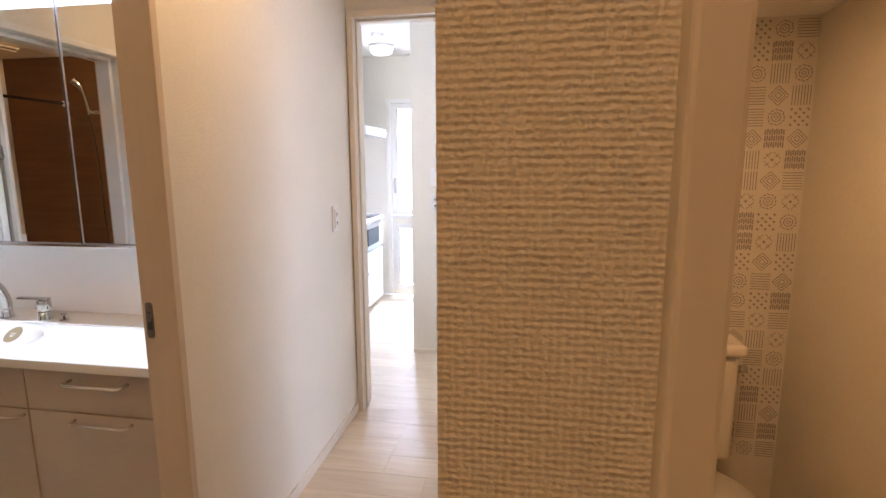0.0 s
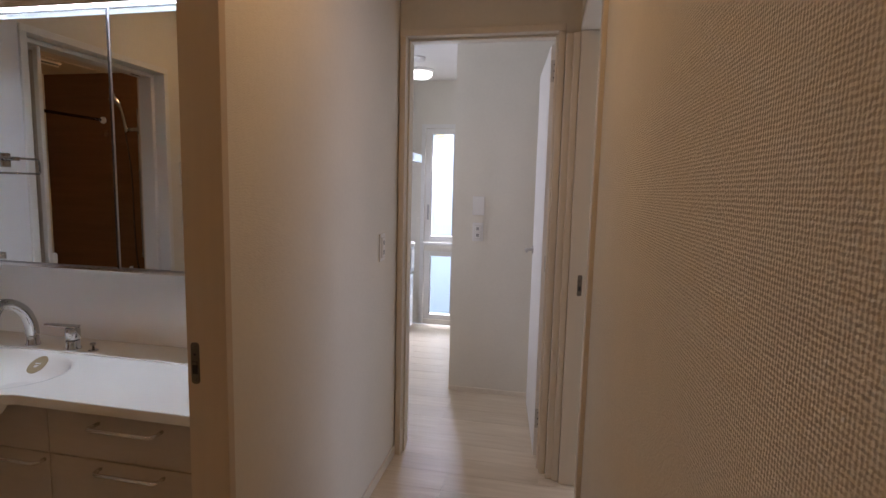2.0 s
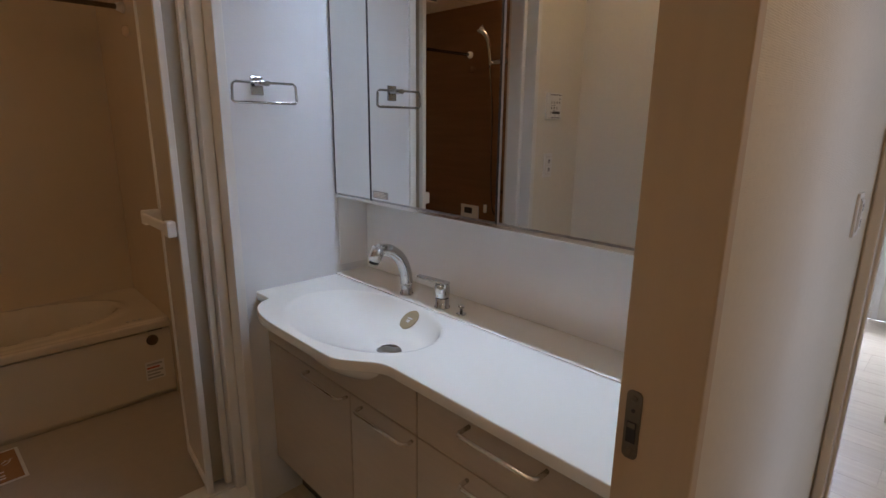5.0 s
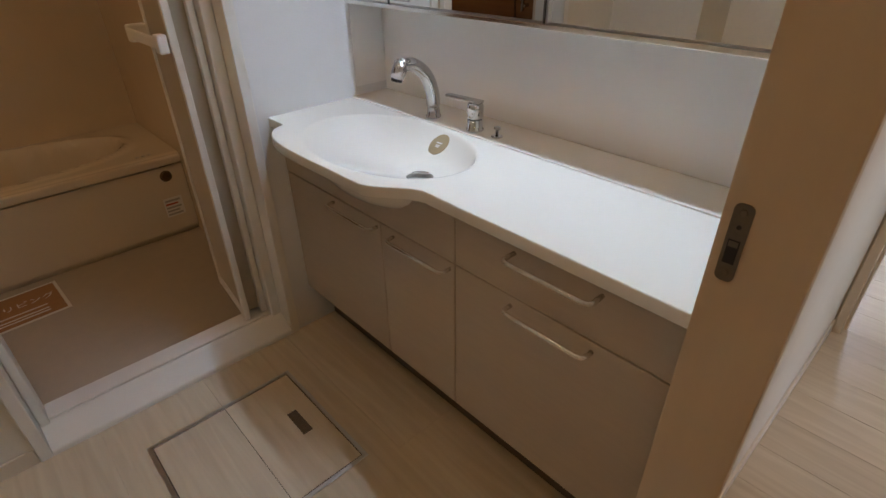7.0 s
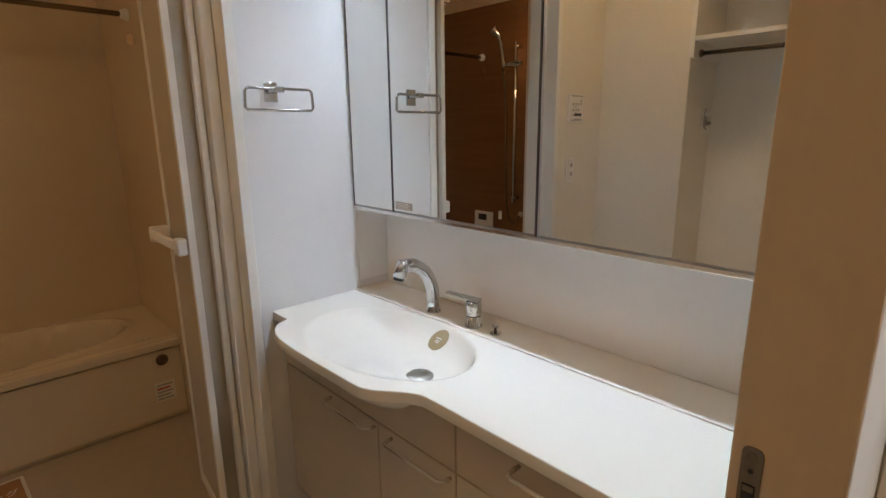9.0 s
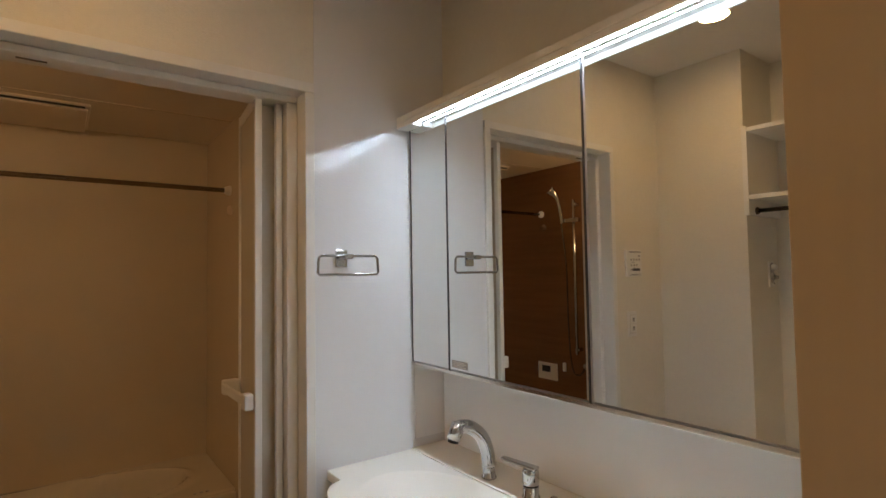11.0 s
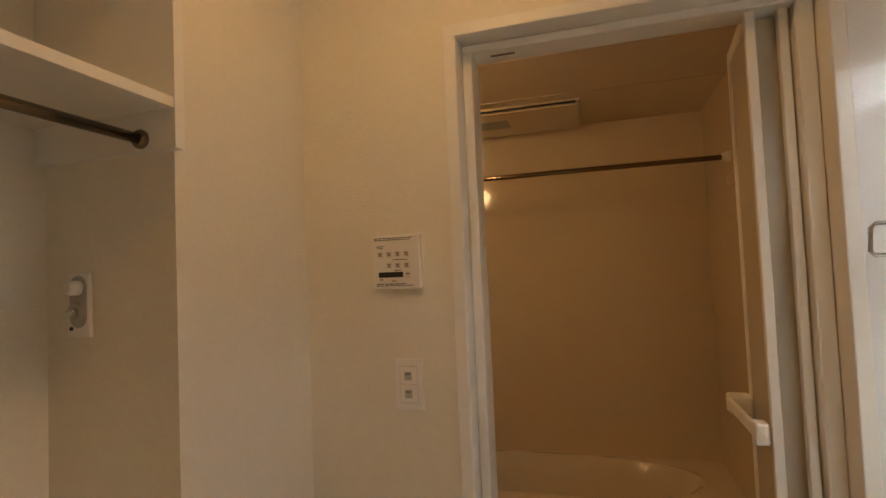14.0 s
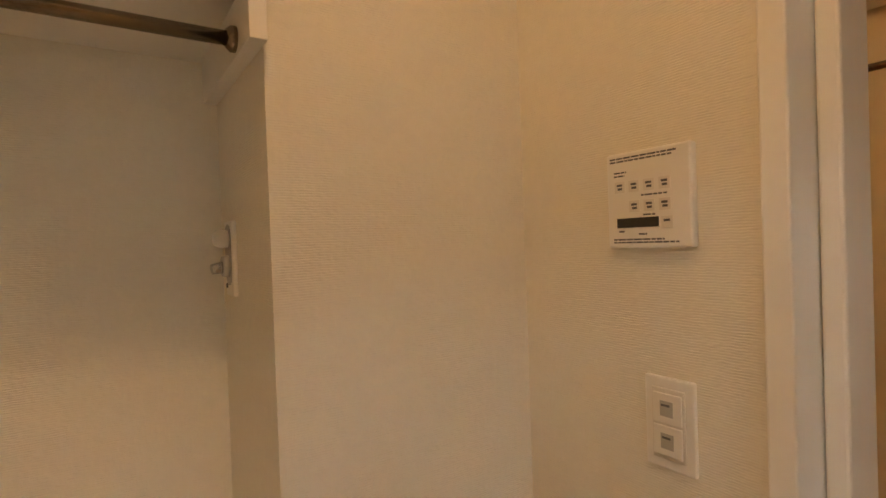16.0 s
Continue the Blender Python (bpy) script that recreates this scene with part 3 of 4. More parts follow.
# the false drawer under the basin, its top hollowed to clear the bowl
bm = bmesh.new()
rows = []
for i in range(41):
    x = WX + 0.0075 + (SEAM - WX - 0.009) * i / 40
    zt = min(0.745, TOPZ - 0.014 - max(basin(x, FRONT + 0.002 + 0.005 * k) for k in range(5)))
    rows.append([bm.verts.new((x, yy, zz)) for yy, zz in ((FRONT + 0.021, DZ + 0.0015), (FRONT + 0.004, DZ + 0.0015), (FRONT + 0.002, DZ + 0.0035), (FRONT + 0.002, zt - 0.002), (FRONT + 0.004, zt), (FRONT + 0.021, zt))])
for p, q in zip(rows, rows[1:]):
    for k in range(6):
        bm.faces.new((p[k], q[k], q[(k + 1) % 6], p[(k + 1) % 6]))
bm.faces.new(rows[0])
bm.faces.new(rows[-1][::-1])
bmesh.ops.recalc_face_normals(bm, faces=bm.faces[:])
part("drawer", bm, CABINET, vanity)


bm = bmesh.new()
NX, NY = 210, 72
grid = []
for i in range(NX + 1):
    x = WX + 0.005 + (CW - WX - 0.006) * i / NX
    f = front_edge(x)
    col = []
    for j in range(NY + 1):
        y = f + (LEDGE - f) * j / NY
        col.append(bm.verts.new((x, y, TOPZ - basin(x, y))))
    grid.append(col)
for i in range(NX):
    for j in range(NY):
        fc = bm.faces.new((grid[i][j], grid[i + 1][j], grid[i + 1][j + 1], grid[i][j + 1]))
        fc.smooth = True
# apron of the front edge and the underside
low = []
for i in range(NX + 1):
    v = grid[i][0].co
    low.append([bm.verts.new((v.x, v.y + dy, TOPZ + dz)) for dy, dz in ((0, 0), (-0.0018, -0.0007), (-0.0025, -0.0025))]
               + [bm.verts.new((v.x, v.y - 0.0025, TOPZ - 0.0026)), bm.verts.new((v.x, v.y - 0.0025, TOPZ - 0.0265)), bm.verts.new((v.x, v.y + 0.0, TOPZ - 0.029)), bm.verts.new((v.x, v.y + 0.10, TOPZ - 0.0295))])
for p, q in zip(low, low[1:]):
    for k in (0, 1, 3, 4, 5):
        fc = bm.faces.new((q[k], p[k], p[k + 1], q[k + 1]))
        fc.smooth = k == 3
part("top", bm, COUNTER, counter)
# the bowl's underside swells below the counter
bm = bmesh.new()
bmesh.ops.create_uvsphere(bm, u_segments=32, v_segments=16, radius=1)
bmesh.ops.delete(bm, geom=[v for v in bm.verts if v.co.z > 0.01], context="VERTS")
for v in bm.verts:
    v.co = Vector((-1.340 + 0.250 * v.co.x, 1.866 + 0.166 * v.co.y, TOPZ - 0.034 + 0.118 * v.co.z))
part("bowl", bm, COUNTER, counter, smooth=True)
part("ledge", box(WX + 0.005, CW - 0.001, LEDGE + 0.0005, 2.1875, 0.70, 0.7880, 0.0008, 1), COUNTER, counter, "raised rear ledge")
part("drain_cap", lathe([(0.034, 0), (0.034, 0.003), (0.030, 0.006), (0.010, 0.0075)], (-1.214, 1.862, TOPZ - basin(-1.214, 1.862) + 0.001), "Z", 32), STEEL, counter, "round steel drain cap")
sx, sy = -1.297, 2.006
gx, gy = (basin(sx + 0.012, sy) - basin(sx - 0.012, sy)) / 0.024, (basin(sx, sy + 0.014) - basin(sx, sy - 0.014)) / 0.028
nrm = Vector((gx, gy, 1)).normalized()
up = (Vector((0, 0, 1)) - nrm * nrm.z).normalized()
STICK = Matrix((up.cross(nrm), up, nrm)).transposed().to_4x4()
STICK.translation = Vector((sx, sy, TOPZ - basin(sx, sy))) + nrm * 0.004
sticker = lathe([(0.035, 0), (0.035, 0.0008), (0.034, 0.001)], (0, 0, 0), "Z", 32)
bmesh.ops.scale(sticker, vec=(0.82, 1.0, 1.0), verts=sticker.verts)
bmesh.ops.transform(sticker, matrix=STICK, verts=sticker.verts)
label_ob = part("label", sticker, GOLD_LABEL, counter, "oval gold paper label")
for k, (w, dz) in enumerate(((0.020, 0.004), (0.014, -0.004), (0.012, -0.009))):
    s2 = box(-w / 2, w / 2, -0.0016, 0.0016, 0, 0.0006)
    bmesh.ops.transform(s2, matrix=STICK @ pose(0, dz, 0.0012), verts=s2.verts)
    part("print_bar", s2, PLASTIC, label_ob)

slab("panel_splash", SPLASH, (WX + 0.005, CW - 0.001, 2.188, 2.204, 0.7887, 1.075), "glossy pale splash board above the counter")
slab("panel_splash_return", SPLASH, (WX + 0.0042, WX + 0.0062, 2.066, 2.187, 0.815, 1.062), "glossy pale return of the splash board")

# faucet, lever and plug
FX, FY, FZ = -1.404, 2.083, 0.7885
faucet = thing("faucet", (FX, FY, FZ), "chrome arched pull-out basin faucet", "faucet")
part("base", lathe([(0.022, 0), (0.022, 0.004), (0.0185, 0.010), (0.0175, 0.030), (0.0180, 0.034)], (FX, FY, FZ), "Z"), CHROME, faucet)
arc = spline([(FX, FY, FZ + 0.034), (FX - 0.001, FY - 0.004, FZ + 0.075), (FX - 0.005, FY - 0.022, FZ + 0.120), (FX - 0.012, FY - 0.058, FZ + 0.150), (FX - 0.020, FY - 0.094, FZ + 0.155)], 8)
part("neck", tube(arc, [0.0200 - 0.0015 * i / len(arc) for i in range(len(arc))], 18), CHROME, faucet, smooth=True)
part("spout_head", rod((FX - 0.019, FY - 0.090, FZ + 0.164), (FX - 0.024, FY - 0.106, FZ + 0.122), 0.0205, 20, 0.0195), CHROME, faucet)
part("spout_ring", rod((FX - 0.0241, FY - 0.1062, FZ + 0.1215), (FX - 0.0250, FY - 0.108, FZ + 0.114), 0.0155, 20), BLACK, faucet)
LX = -1.240
lever = thing("faucet_lever", (LX, FY, FZ), "chrome single-lever mixer handle", "faucet")
part("base", lathe([(0.024, 0), (0.024, 0.003), (0.0205, 0.008), (0.0210, 0.030)], (LX, FY, FZ), "Z"), CHROME, lever)
part("cap", lathe([(0.0195, 0.030), (0.0195, 0.033), (0.0222, 0.036), (0.0222, 0.064), (0.0200, 0.071), (0.010, 0.074)], (LX, FY, FZ), "Z"), CHROME, lever)
hm = box(-0.090, 0.019, -0.010, 0.010, -0.004, 0.004, 0.003)
for v in hm.verts:
    v.co.y *= 1.0 + 0.5 * (v.co.x + 0.085) / 0.10
bmesh.ops.transform(hm, matrix=pose(LX, FY, FZ + 0.076, 0, 3, 12), verts=hm.verts)
part("handle", hm, CHROME, lever)
PX = -1.161
plug = thing("pop_up_plug_knob", (PX, FY, FZ), "small chrome pull knob for the basin plug", "plug knob")
part("flange", lathe([(0.015, 0), (0.015, 0.002), (0.011, 0.004)], (PX, FY, FZ), "Z"), CHROME, plug)
part("knob", lathe([(0.004, 0.004), (0.004, 0.016), (0.009, 0.020), (0.009, 0.025), (0.006, 0.027)], (PX, FY, FZ), "Z"), CHROME, plug)

# mirror cabinet and its light
MY, MZ0, MZ1 = 2.054, 1.070, 1.872
mirror_cab = thing("mirror_cabinet", (-1.1, 2.13, MZ0), "three-door mirrored wall cabinet above the vanity", "mirror cabinet")
part("body", box(WX + 0.005, CW - 0.002, MY + 0.016, 2.203, MZ0, MZ1, 0.001), WHITE_TRIM, mirror_cab)
JOINTS = (WX + 0.012, -1.544, -1.017, CW - 0.003)
for a, b in zip(JOINTS, JOINTS[1:]):
    door = part("mirror_door", box(a + 0.002, b - 0.002, MY + 0.004, MY + 0.015, MZ0 + 0.006, MZ1 - 0.002), ALU, mirror_cab)
    part("mirror_glass", box(a + 0.0033, b - 0.0033, MY, MY + 0.0035, MZ0 + 0.010, MZ1 - 0.004), MIRROR, door, "clear mirror glass")
    for e, s in ((a, 1), (b, -1)):
        wide = 0.0060 if abs(e + 1.017) < 0.01 else 0.0032
        x0, x1 = sorted((e + s * 0.0012, e + s * wide))
        part("edge_strip", box(x0, x1, MY - 0.0015, MY + 0.0036, MZ0 + 0.006, MZ1 - 0.002, 0.0004), ALU if wide > 0.005 and s > 0 else JOINT, door, "thin aluminium edge strip")
    part("joint_gap", box(b - 0.0011, b + 0.0011, MY + 0.0005, MY + 0.0160, MZ0 + 0.006, MZ1 - 0.002), BLACK, door)
part("bottom_rail", box(WX + 0.005, CW - 0.003, MY - 0.002, MY + 0.0155, MZ0 - 0.006, MZ0 + 0.005, 0.002), SATIN, mirror_cab, "satin aluminium finger rail")
tag = part("label", box(-1.530, -1.455, MY - 0.001, MY - 0.0002, MZ0 + 0.016, MZ0 + 0.038), GREY, mirror_cab, "small printed silver label")
for k in range(4):
    part("print_bar", box(-1.526, -1.462 - 0.01 * (k % 2), MY - 0.0016, MY - 0.0011, MZ0 + 0.019 + 0.0045 * k, MZ0 + 0.0212 + 0.0045 * k), PLASTIC, tag)
light = thing("vanity_light", (-1.1, 2.05, MZ1), "slim canopy with a white LED strip over the mirror", "light")
part("canopy", box(WX + 0.005, CW - 0.002, MY - 0.048, 2.203, MZ1 + 0.006, MZ1 + 0.027, 0.002), WHITE_TRIM, light)
part("channel", box(WX + 0.02, CW - 0.01, MY - 0.044, MY - 0.002, MZ1 + 0.0035, MZ1 + 0.0058), GREY, light)
part("lip", box(WX + 0.005, CW - 0.002, MY - 0.048, MY - 0.0435, MZ1 - 0.0115, MZ1 + 0.0055, 0.001), WHITE_TRIM, light)
part("end_cap", box(WX + 0.005, WX + 0.090, MY - 0.043, MY - 0.0025, MZ1 - 0.013, MZ1 + 0.0028, 0.001), WHITE_TRIM, light)
part("led_strip", box(WX + 0.255, CW - 0.02, MY - 0.0150, MY - 0.0090, MZ1 + 0.0008, MZ1 + 0.0030), LED, light, "bright white light strip")
part("led_strip", box(WX + 0.095, WX + 0.2545, MY - 0.0150, MY - 0.0090, MZ1 + 0.0008, MZ1 + 0.0030), LED_END, light, "softer end of the light strip")

# towel ring on the side panel
ring = thing("towel_ring", (WX + 0.004, 1.80, 1.43), "square chrome towel ring on the white panel", "towel ring")
RYC, RZC, RXP = 1.800, 1.402, WX + 0.056
part("bracket", box(WX + 0.004, WX + 0.012, RYC - 0.022, RYC + 0.016, RZC - 0.008, RZC + 0.046, 0.002), CHROME, ring)
part("arm", box(WX + 0.012, RXP + 0.008, RYC - 0.016, RYC + 0.012, RZC + 0.016, RZC + 0.032, 0.003), CHROME, ring)
loop = [(RXP, RYC - 0.098, RZC + 0.018), (RXP, RYC - 0.090, RZC + 0.026), (RXP, RYC + 0.090, RZC + 0.026), (RXP, RYC + 0.098, RZC + 0.018), (RXP, RYC + 0.100, RZC - 0.024), (RXP, RYC + 0.094, RZC - 0.031), (RXP, RYC - 0.094, RZC - 0.031), (RXP, RYC - 0.100, RZC - 0.024)]
part("loop", tube(loop, 0.0042, 10, True), CHROME, ring)


# wall plates
def wall_switch(x, y, z, face, label, rockers=2, h=0.12):
    """A switch plate; face '+X' or '-Y' is the way it looks."""
    t = thing("wall_switch", (x, y, z), label, "switch", "wall switches")

    def put(name, w0, w1, z0, z1, d0, d1, mat, parent, bev=0.001):
        if face == "+X":
            b = box(x + d0, x + d1, y + w0, y + w1, z + z0, z + z1, bev)
        else:
            b = box(x + w0, x + w1, y - d1, y - d0, z + z0, z + z1, bev)
        return part(name, b, mat, parent)
    plate = put("plate", -0.035, 0.035, -h / 2, h / 2, 0, 0.007, PLASTIC, t, 0.0025)
    inner = put("inner_frame", -0.023, 0.023, -0.046, 0.046, 0.0071, 0.0095, KEYCAP, t)
    for k in range(rockers):
        zc = (0.5 + k) * 0.084 / rockers - 0.042
        r = put("rocker", -0.020, 0.020, zc - 0.042 / rockers + 0.0015, zc + 0.042 / rockers - 0.0015, 0.0096, 0.0125, PLASTIC, t, 0.0012)
        put("name_field", -0.009, 0.009, zc - 0.010, zc + 0.010, 0.0126, 0.0132, GREY, r, 0)
        put("print_bar", -0.007, 0.005, zc + 0.003, zc + 0.006, 0.0133, 0.0136, INK, r, 0)
    return t


wall_switch(WX, 0.784, 1.110, "+X", "white double wall switch by the bath door")
wall_switch(CX, 2.855, 1.088, "+X", "white double wall switch in the corridor")
wall_switch(-0.146, 4.015, 1.08, "-Y", "white double wall switch on the stub wall")
blank = thing("wall_sensor", (-0.146, 4.015, 1.25), "white blank wall control above the switch", "wall control")
part("cover", box(-0.184, -0.108, 4.003, 4.015, 1.19, 1.31, 0.003), PLASTIC, blank)

remote = thing("bath_dryer_remote", (WX, 0.75, 1.40), "white wall control panel of the bathroom dryer", "control panel")
RM = (0.703, 0.827, 1.338, 1.467)
part("cover", box(WX, WX + 0.014, RM[0], RM[1], RM[2], RM[3], 0.003), PLASTIC, remote)
RW, RH = RM[1] - RM[0], RM[3] - RM[2]


def on_remote(name, u0, u1, v0, v1, d0, d1, mat, parent=remote, label="", bev=0.0):
    """A piece of the panel's face; u along the wall and v from its top, both 0 to 1."""
    return part(name, box(WX + d0, WX + d1, RM[0] + u0 * RW, RM[0] + u1 * RW, RM[3] - v1 * RH, RM[3] - v0 * RH, bev), mat, parent, label)


on_remote("display", 0.13, 0.64, 0.69, 0.79, 0.0141, 0.0149, BLACK, label="dark display window")
for u, v in ((0.11, 0.30), (0.29, 0.30), (0.47, 0.30), (0.65, 0.30), (0.29, 0.51), (0.47, 0.51), (0.65, 0.51), (0.67, 0.69)):
    key = on_remote("button", u, u + 0.13, v, v + 0.12, 0.0141, 0.0150, KEYCAP, bev=0.0004)
    for k in range(1 if v > 0.6 else 2):
        on_remote("print_bar", u + 0.03 + 0.01 * k, u + 0.10, v + 0.030 + 0.038 * k, v + 0.054 + 0.038 * k, 0.0151, 0.0153, INK, key)
rng_text = random.Random(5)
for v, u0, u1 in ((0.050, 0.05, 0.86), (0.082, 0.05, 0.80), (0.200, 0.10, 0.26), (0.235, 0.10, 0.24), (0.455, 0.44, 0.74), (0.655, 0.46, 0.60), (0.820, 0.15, 0.22), (0.850, 0.40, 0.50), (0.905, 0.08, 0.70), (0.935, 0.08, 0.86)):
    u = u0
    while u < u1:
        w = rng_text.uniform(0.03, 0.10)
        on_remote("print_bar", u, min(u + w, u1), v, v + 0.017, 0.0141, 0.0144, INK)
        u += w + 0.012

# floor hatch
HX0, HX1, HY0, HY1 = -1.593, -1.141, 1.129, 1.574
hatch = thing("floor_hatch", ((HX0 + HX1) / 2, (HY0 + HY1) / 2, 0), "light oak underfloor hatch with aluminium rim", "floor hatch")
w = 0.012
for r in ((HX0, HX1, HY0, HY0 + w), (HX0, HX1, HY1 - w, HY1), (HX0, HX0 + w, HY0 + w, HY1 - w), (HX1 - w, HX1, HY0 + w, HY1 - w)):
    part("rim", box(*r, 0.0005, 0.0045, 0.0015), ALU, hatch)
# dark sheet under the lid gives the gap its shade
part("gap", box(HX0 + w, HX1 - w, HY0 + w, HY1 - w, 0.0003, 0.0012), SHADE_BROWN, hatch)
part("lid_board", box(HX0 + w + 0.003, HX1 - w - 0.003, HY0 + w + 0.003, 1.3505, 0.0013, 0.0034, 0.0008), PLANK, hatch)
part("lid_board", box(HX0 + w + 0.003, HX1 - w - 0.003, 1.3522, HY1 - w - 0.003, 0.0013, 0.0034, 0.0008), PLANK, hatch)
part("pull", box(-1.425, -1.325, 1.478, 1.508, 0.0035, 0.0048, 0.0006), DARK_STEEL, hatch, "brown metal finger pull")

# ---- bathroom ----
fold = thing("folding_door", (WX - 0.09, 1.62, 0.06), "open folding bathroom door with frosted panes and white frame", "door")


def leaf(y_a, x_a, y_b, x_b, name):
    """One leaf between two plan points: stiles, rails and a pane."""
    a, b = Vector((x_a, y_a, 0)), Vector((x_b, y_b, 0))
    d = (b - a).normalized()
    ang = math.degrees(math.atan2(d.y, d.x))
    L = (b - a).length
    base = pose(a.x, a.y, 0.080, 0, 0, ang)

    def put(nm, x0, x1, y0, y1, z0, z1, mat, parent, bev=0.003):
        bb = box(x0, x1, y0, y1, z0, z1, bev)
        bmesh.ops.transform(bb, matrix=base, verts=bb.verts)
        return part(nm, bb, mat, parent)
    pane = put(name, 0.02, L - 0.012, -0.003, 0.003, 0.02, 1.83, FROST, fold, 0)
    put("stile", 0, 0.022, -0.010, 0.010, 0, 1.845, WHITE_TRIM, fold)
    put("stile", L - 0.014, L, -0.010, 0.010, 0, 1.845, WHITE_TRIM, fold)
    put("rail", 0.022, L - 0.014, -0.008, 0.008, 0, 0.04, WHITE_TRIM, fold)
    put("rail", 0.022, L - 0.014, -0.008, 0.008, 1.81, 1.845, WHITE_TRIM, fold)
    return put


leaf(1.633, WX - 0.078, 1.640, WX - 0.37, "pane")
leaf(1.567, WX - 0.068, 1.598, WX - 0.365, "pane")
part("gasket", box(WX - 0.115, WX - 0.108, 1.578, 1.640, 0.09, 1.90), FROST, fold, "tan rubber seal between the leaves")
part("handle_bar", box(WX - 0.355, WX - 0.10, 1.530, 1.542, 0.988, 1.018, 0.005), WHITE_TRIM, fold, "white pull handle")
part("handle_end", box(WX - 0.115, WX - 0.075, 1.528, 1.556, 0.978, 1.026, 0.006), WHITE_TRIM, fold)
part("handle_end", box(WX - 0.365, WX - 0.33, 1.532, 1.586, 0.978, 1.026, 0.006), WHITE_TRIM, fold)

tub = thing("bathtub", (-3.14, 0.93, -0.02), "ivory built-in bathtub with oval basin and apron panel", "bathtub")
TX, TZ = -2.83, 0.385
bm = bmesh.new()
NX, NY = 40, 72
cx, cy, ra, rb = -3.15, 0.95, 0.245, 0.64
g = []
for i in range(NX + 1):
    x = BX0 + 0.002 + (TX - BX0 - 0.004) * i / NX
    row = []
    for j in range(NY + 1):
        y = BY0 + 0.002 + (BY1 - BY0 - 0.004) * j / NY
        r = (abs((x - cx) / ra) ** 2.4 + abs((y - cy) / rb) ** 2.4) ** (1 / 2.4)
        dep = 0.0 if r >= 1 else 0.33 * min(1, (1 - r) * 4.0) ** 0.6
        z = TZ - dep + 0.012 * math.exp(-((r - 1.05) / 0.035) ** 2)
        if i == NX:
            z -= 0.006
        row.append(bm.verts.new((x, y, z)))
    g.append(row)
for i in range(NX):
    for j in range(NY):
        fc = bm.faces.new((g[i][j], g[i + 1][j], g[i + 1][j + 1], g[i][j + 1]))
        fc.smooth = True
part("shell", bm, TUB, tub)
part("rim", box(TX - 0.02, TX + 0.016, BY0 + 0.001, BY1 - 0.001, TZ - 0.045, TZ - 0.004, 0.010, 3), TUB, tub, "rounded front rim")
part("apron", box(TX - 0.03, TX, BY0 + 0.001, BY1 - 0.001, 0.005, TZ - 0.052, 0.004), TUB, tub, "ivory apron panel")
part("plinth", box(TX - 0.05, TX - 0.02, BY0 + 0.001, BY1 - 0.001, -0.02, 0.005), TUB, tub)
part("drain_knob", lathe([(0.026, 0), (0.026, 0.006), (0.020, 0.010), (0.016, 0.009)], (TX, 1.680, 0.288), "X"), DARK_STEEL, tub, "round dark drain knob")
part("mark", box(TX, TX + 0.001, 1.665, 1.73, 0.333, 0.342), INK, tub)
lab = part("label", box(TX, TX + 0.0008, 1.635, 1.72, 0.085, 0.180), PLASTIC, tub, "printed instruction label")
for k in range(5):
    part("print_bar", box(TX + 0.0009, TX + 0.0013, 1.642, 1.710 - 0.012 * (k % 2), 0.092 + 0.017 * k, 0.101 + 0.017 * k), RED if k == 3 else GREY, lab)
for k in range(3):
    part("button", lathe([(0.008, 0), (0.008, 0.002), (0.006, 0.003)], (TX - 0.05, 1.60 + 0.026 * k, TZ + 0.001), "Z", 12), GREY, tub)

ROD = (-2.94, 1.794)
rail = thing("drying_rod", (ROD[0], 0.95, ROD[1]), "dark steel clothes drying rod across the bathroom", "rod")
part("bar", rod((ROD[0], BY0 + 0.01, ROD[1]), (ROD[0], BY1 - 0.01, ROD[1]), 0.011), DARK_STEEL, rail)
for y, ax in ((BY0, "Y"), (BY1, "-Y")):
    part("socket", lathe([(0.024, 0), (0.024, 0.010), (0.016, 0.026), (0.014, 0.030)], (ROD[0], y, ROD[1]), ax), PLASTIC, rail)
    part("socket", lathe([(0.024, 0), (0.024, 0.010), (0.016, 0.022), (0.010, 0.024)], (ROD[0] + 0.02, y, ROD[1] - 0.10), ax), ACCENT if ax == "Y" else BATH_WALL, rail)

dryer = thing("bathroom_dryer", (-3.2, 0.75, BCEIL), "cream ceiling dryer unit with slotted grille", "ventilation unit")
part("case", box(-3.40, -2.96, 0.42, 1.19, BCEIL - 0.014, BCEIL - 0.0005, 0.004), BATH_CEIL, dryer)
part("cover", box(-3.38, -2.97, 0.43, 1.18, BCEIL - 0.032, BCEIL - 0.021, 0.004), BATH_CEIL, dryer)
part("slot", box(-3.37, -2.962, 0.44, 1.17, BCEIL - 0.0209, BCEIL - 0.0141), BLACK, dryer)
part("vent", box(-3.22, -3.08, 0.66, 0.84, BCEIL - 0.034, BCEIL - 0.0321), GREY, dryer, "small outlet flap")
for x in (-2.45, -2.90):
    slab("ceiling_joint", BATH_WALL, (x, x + 0.006, BY0, BY1, BCEIL - 0.003, BCEIL - 0.0002), "raised joint strip of the bathroom ceiling")

blamp = thing("bath_wall_lamp", (BX1 - 0.03, 0.30, 1.97), "round warm wall lamp in the bathroom", "wall lamp")
part("base", lathe([(0.085, 0), (0.085, 0.02), (0.08, 0.025)], (BX1 - 0.031, 0.30, 1.97), "-X"), PLASTIC, blamp)
part("cover", lathe([(0.078, 0.026), (0.075, 0.055), (0.055, 0.085), (0.02, 0.10)], (BX1 - 0.031, 0.30, 1.97), "-X"), LAMP_WARM, blamp, "lit frosted cover")

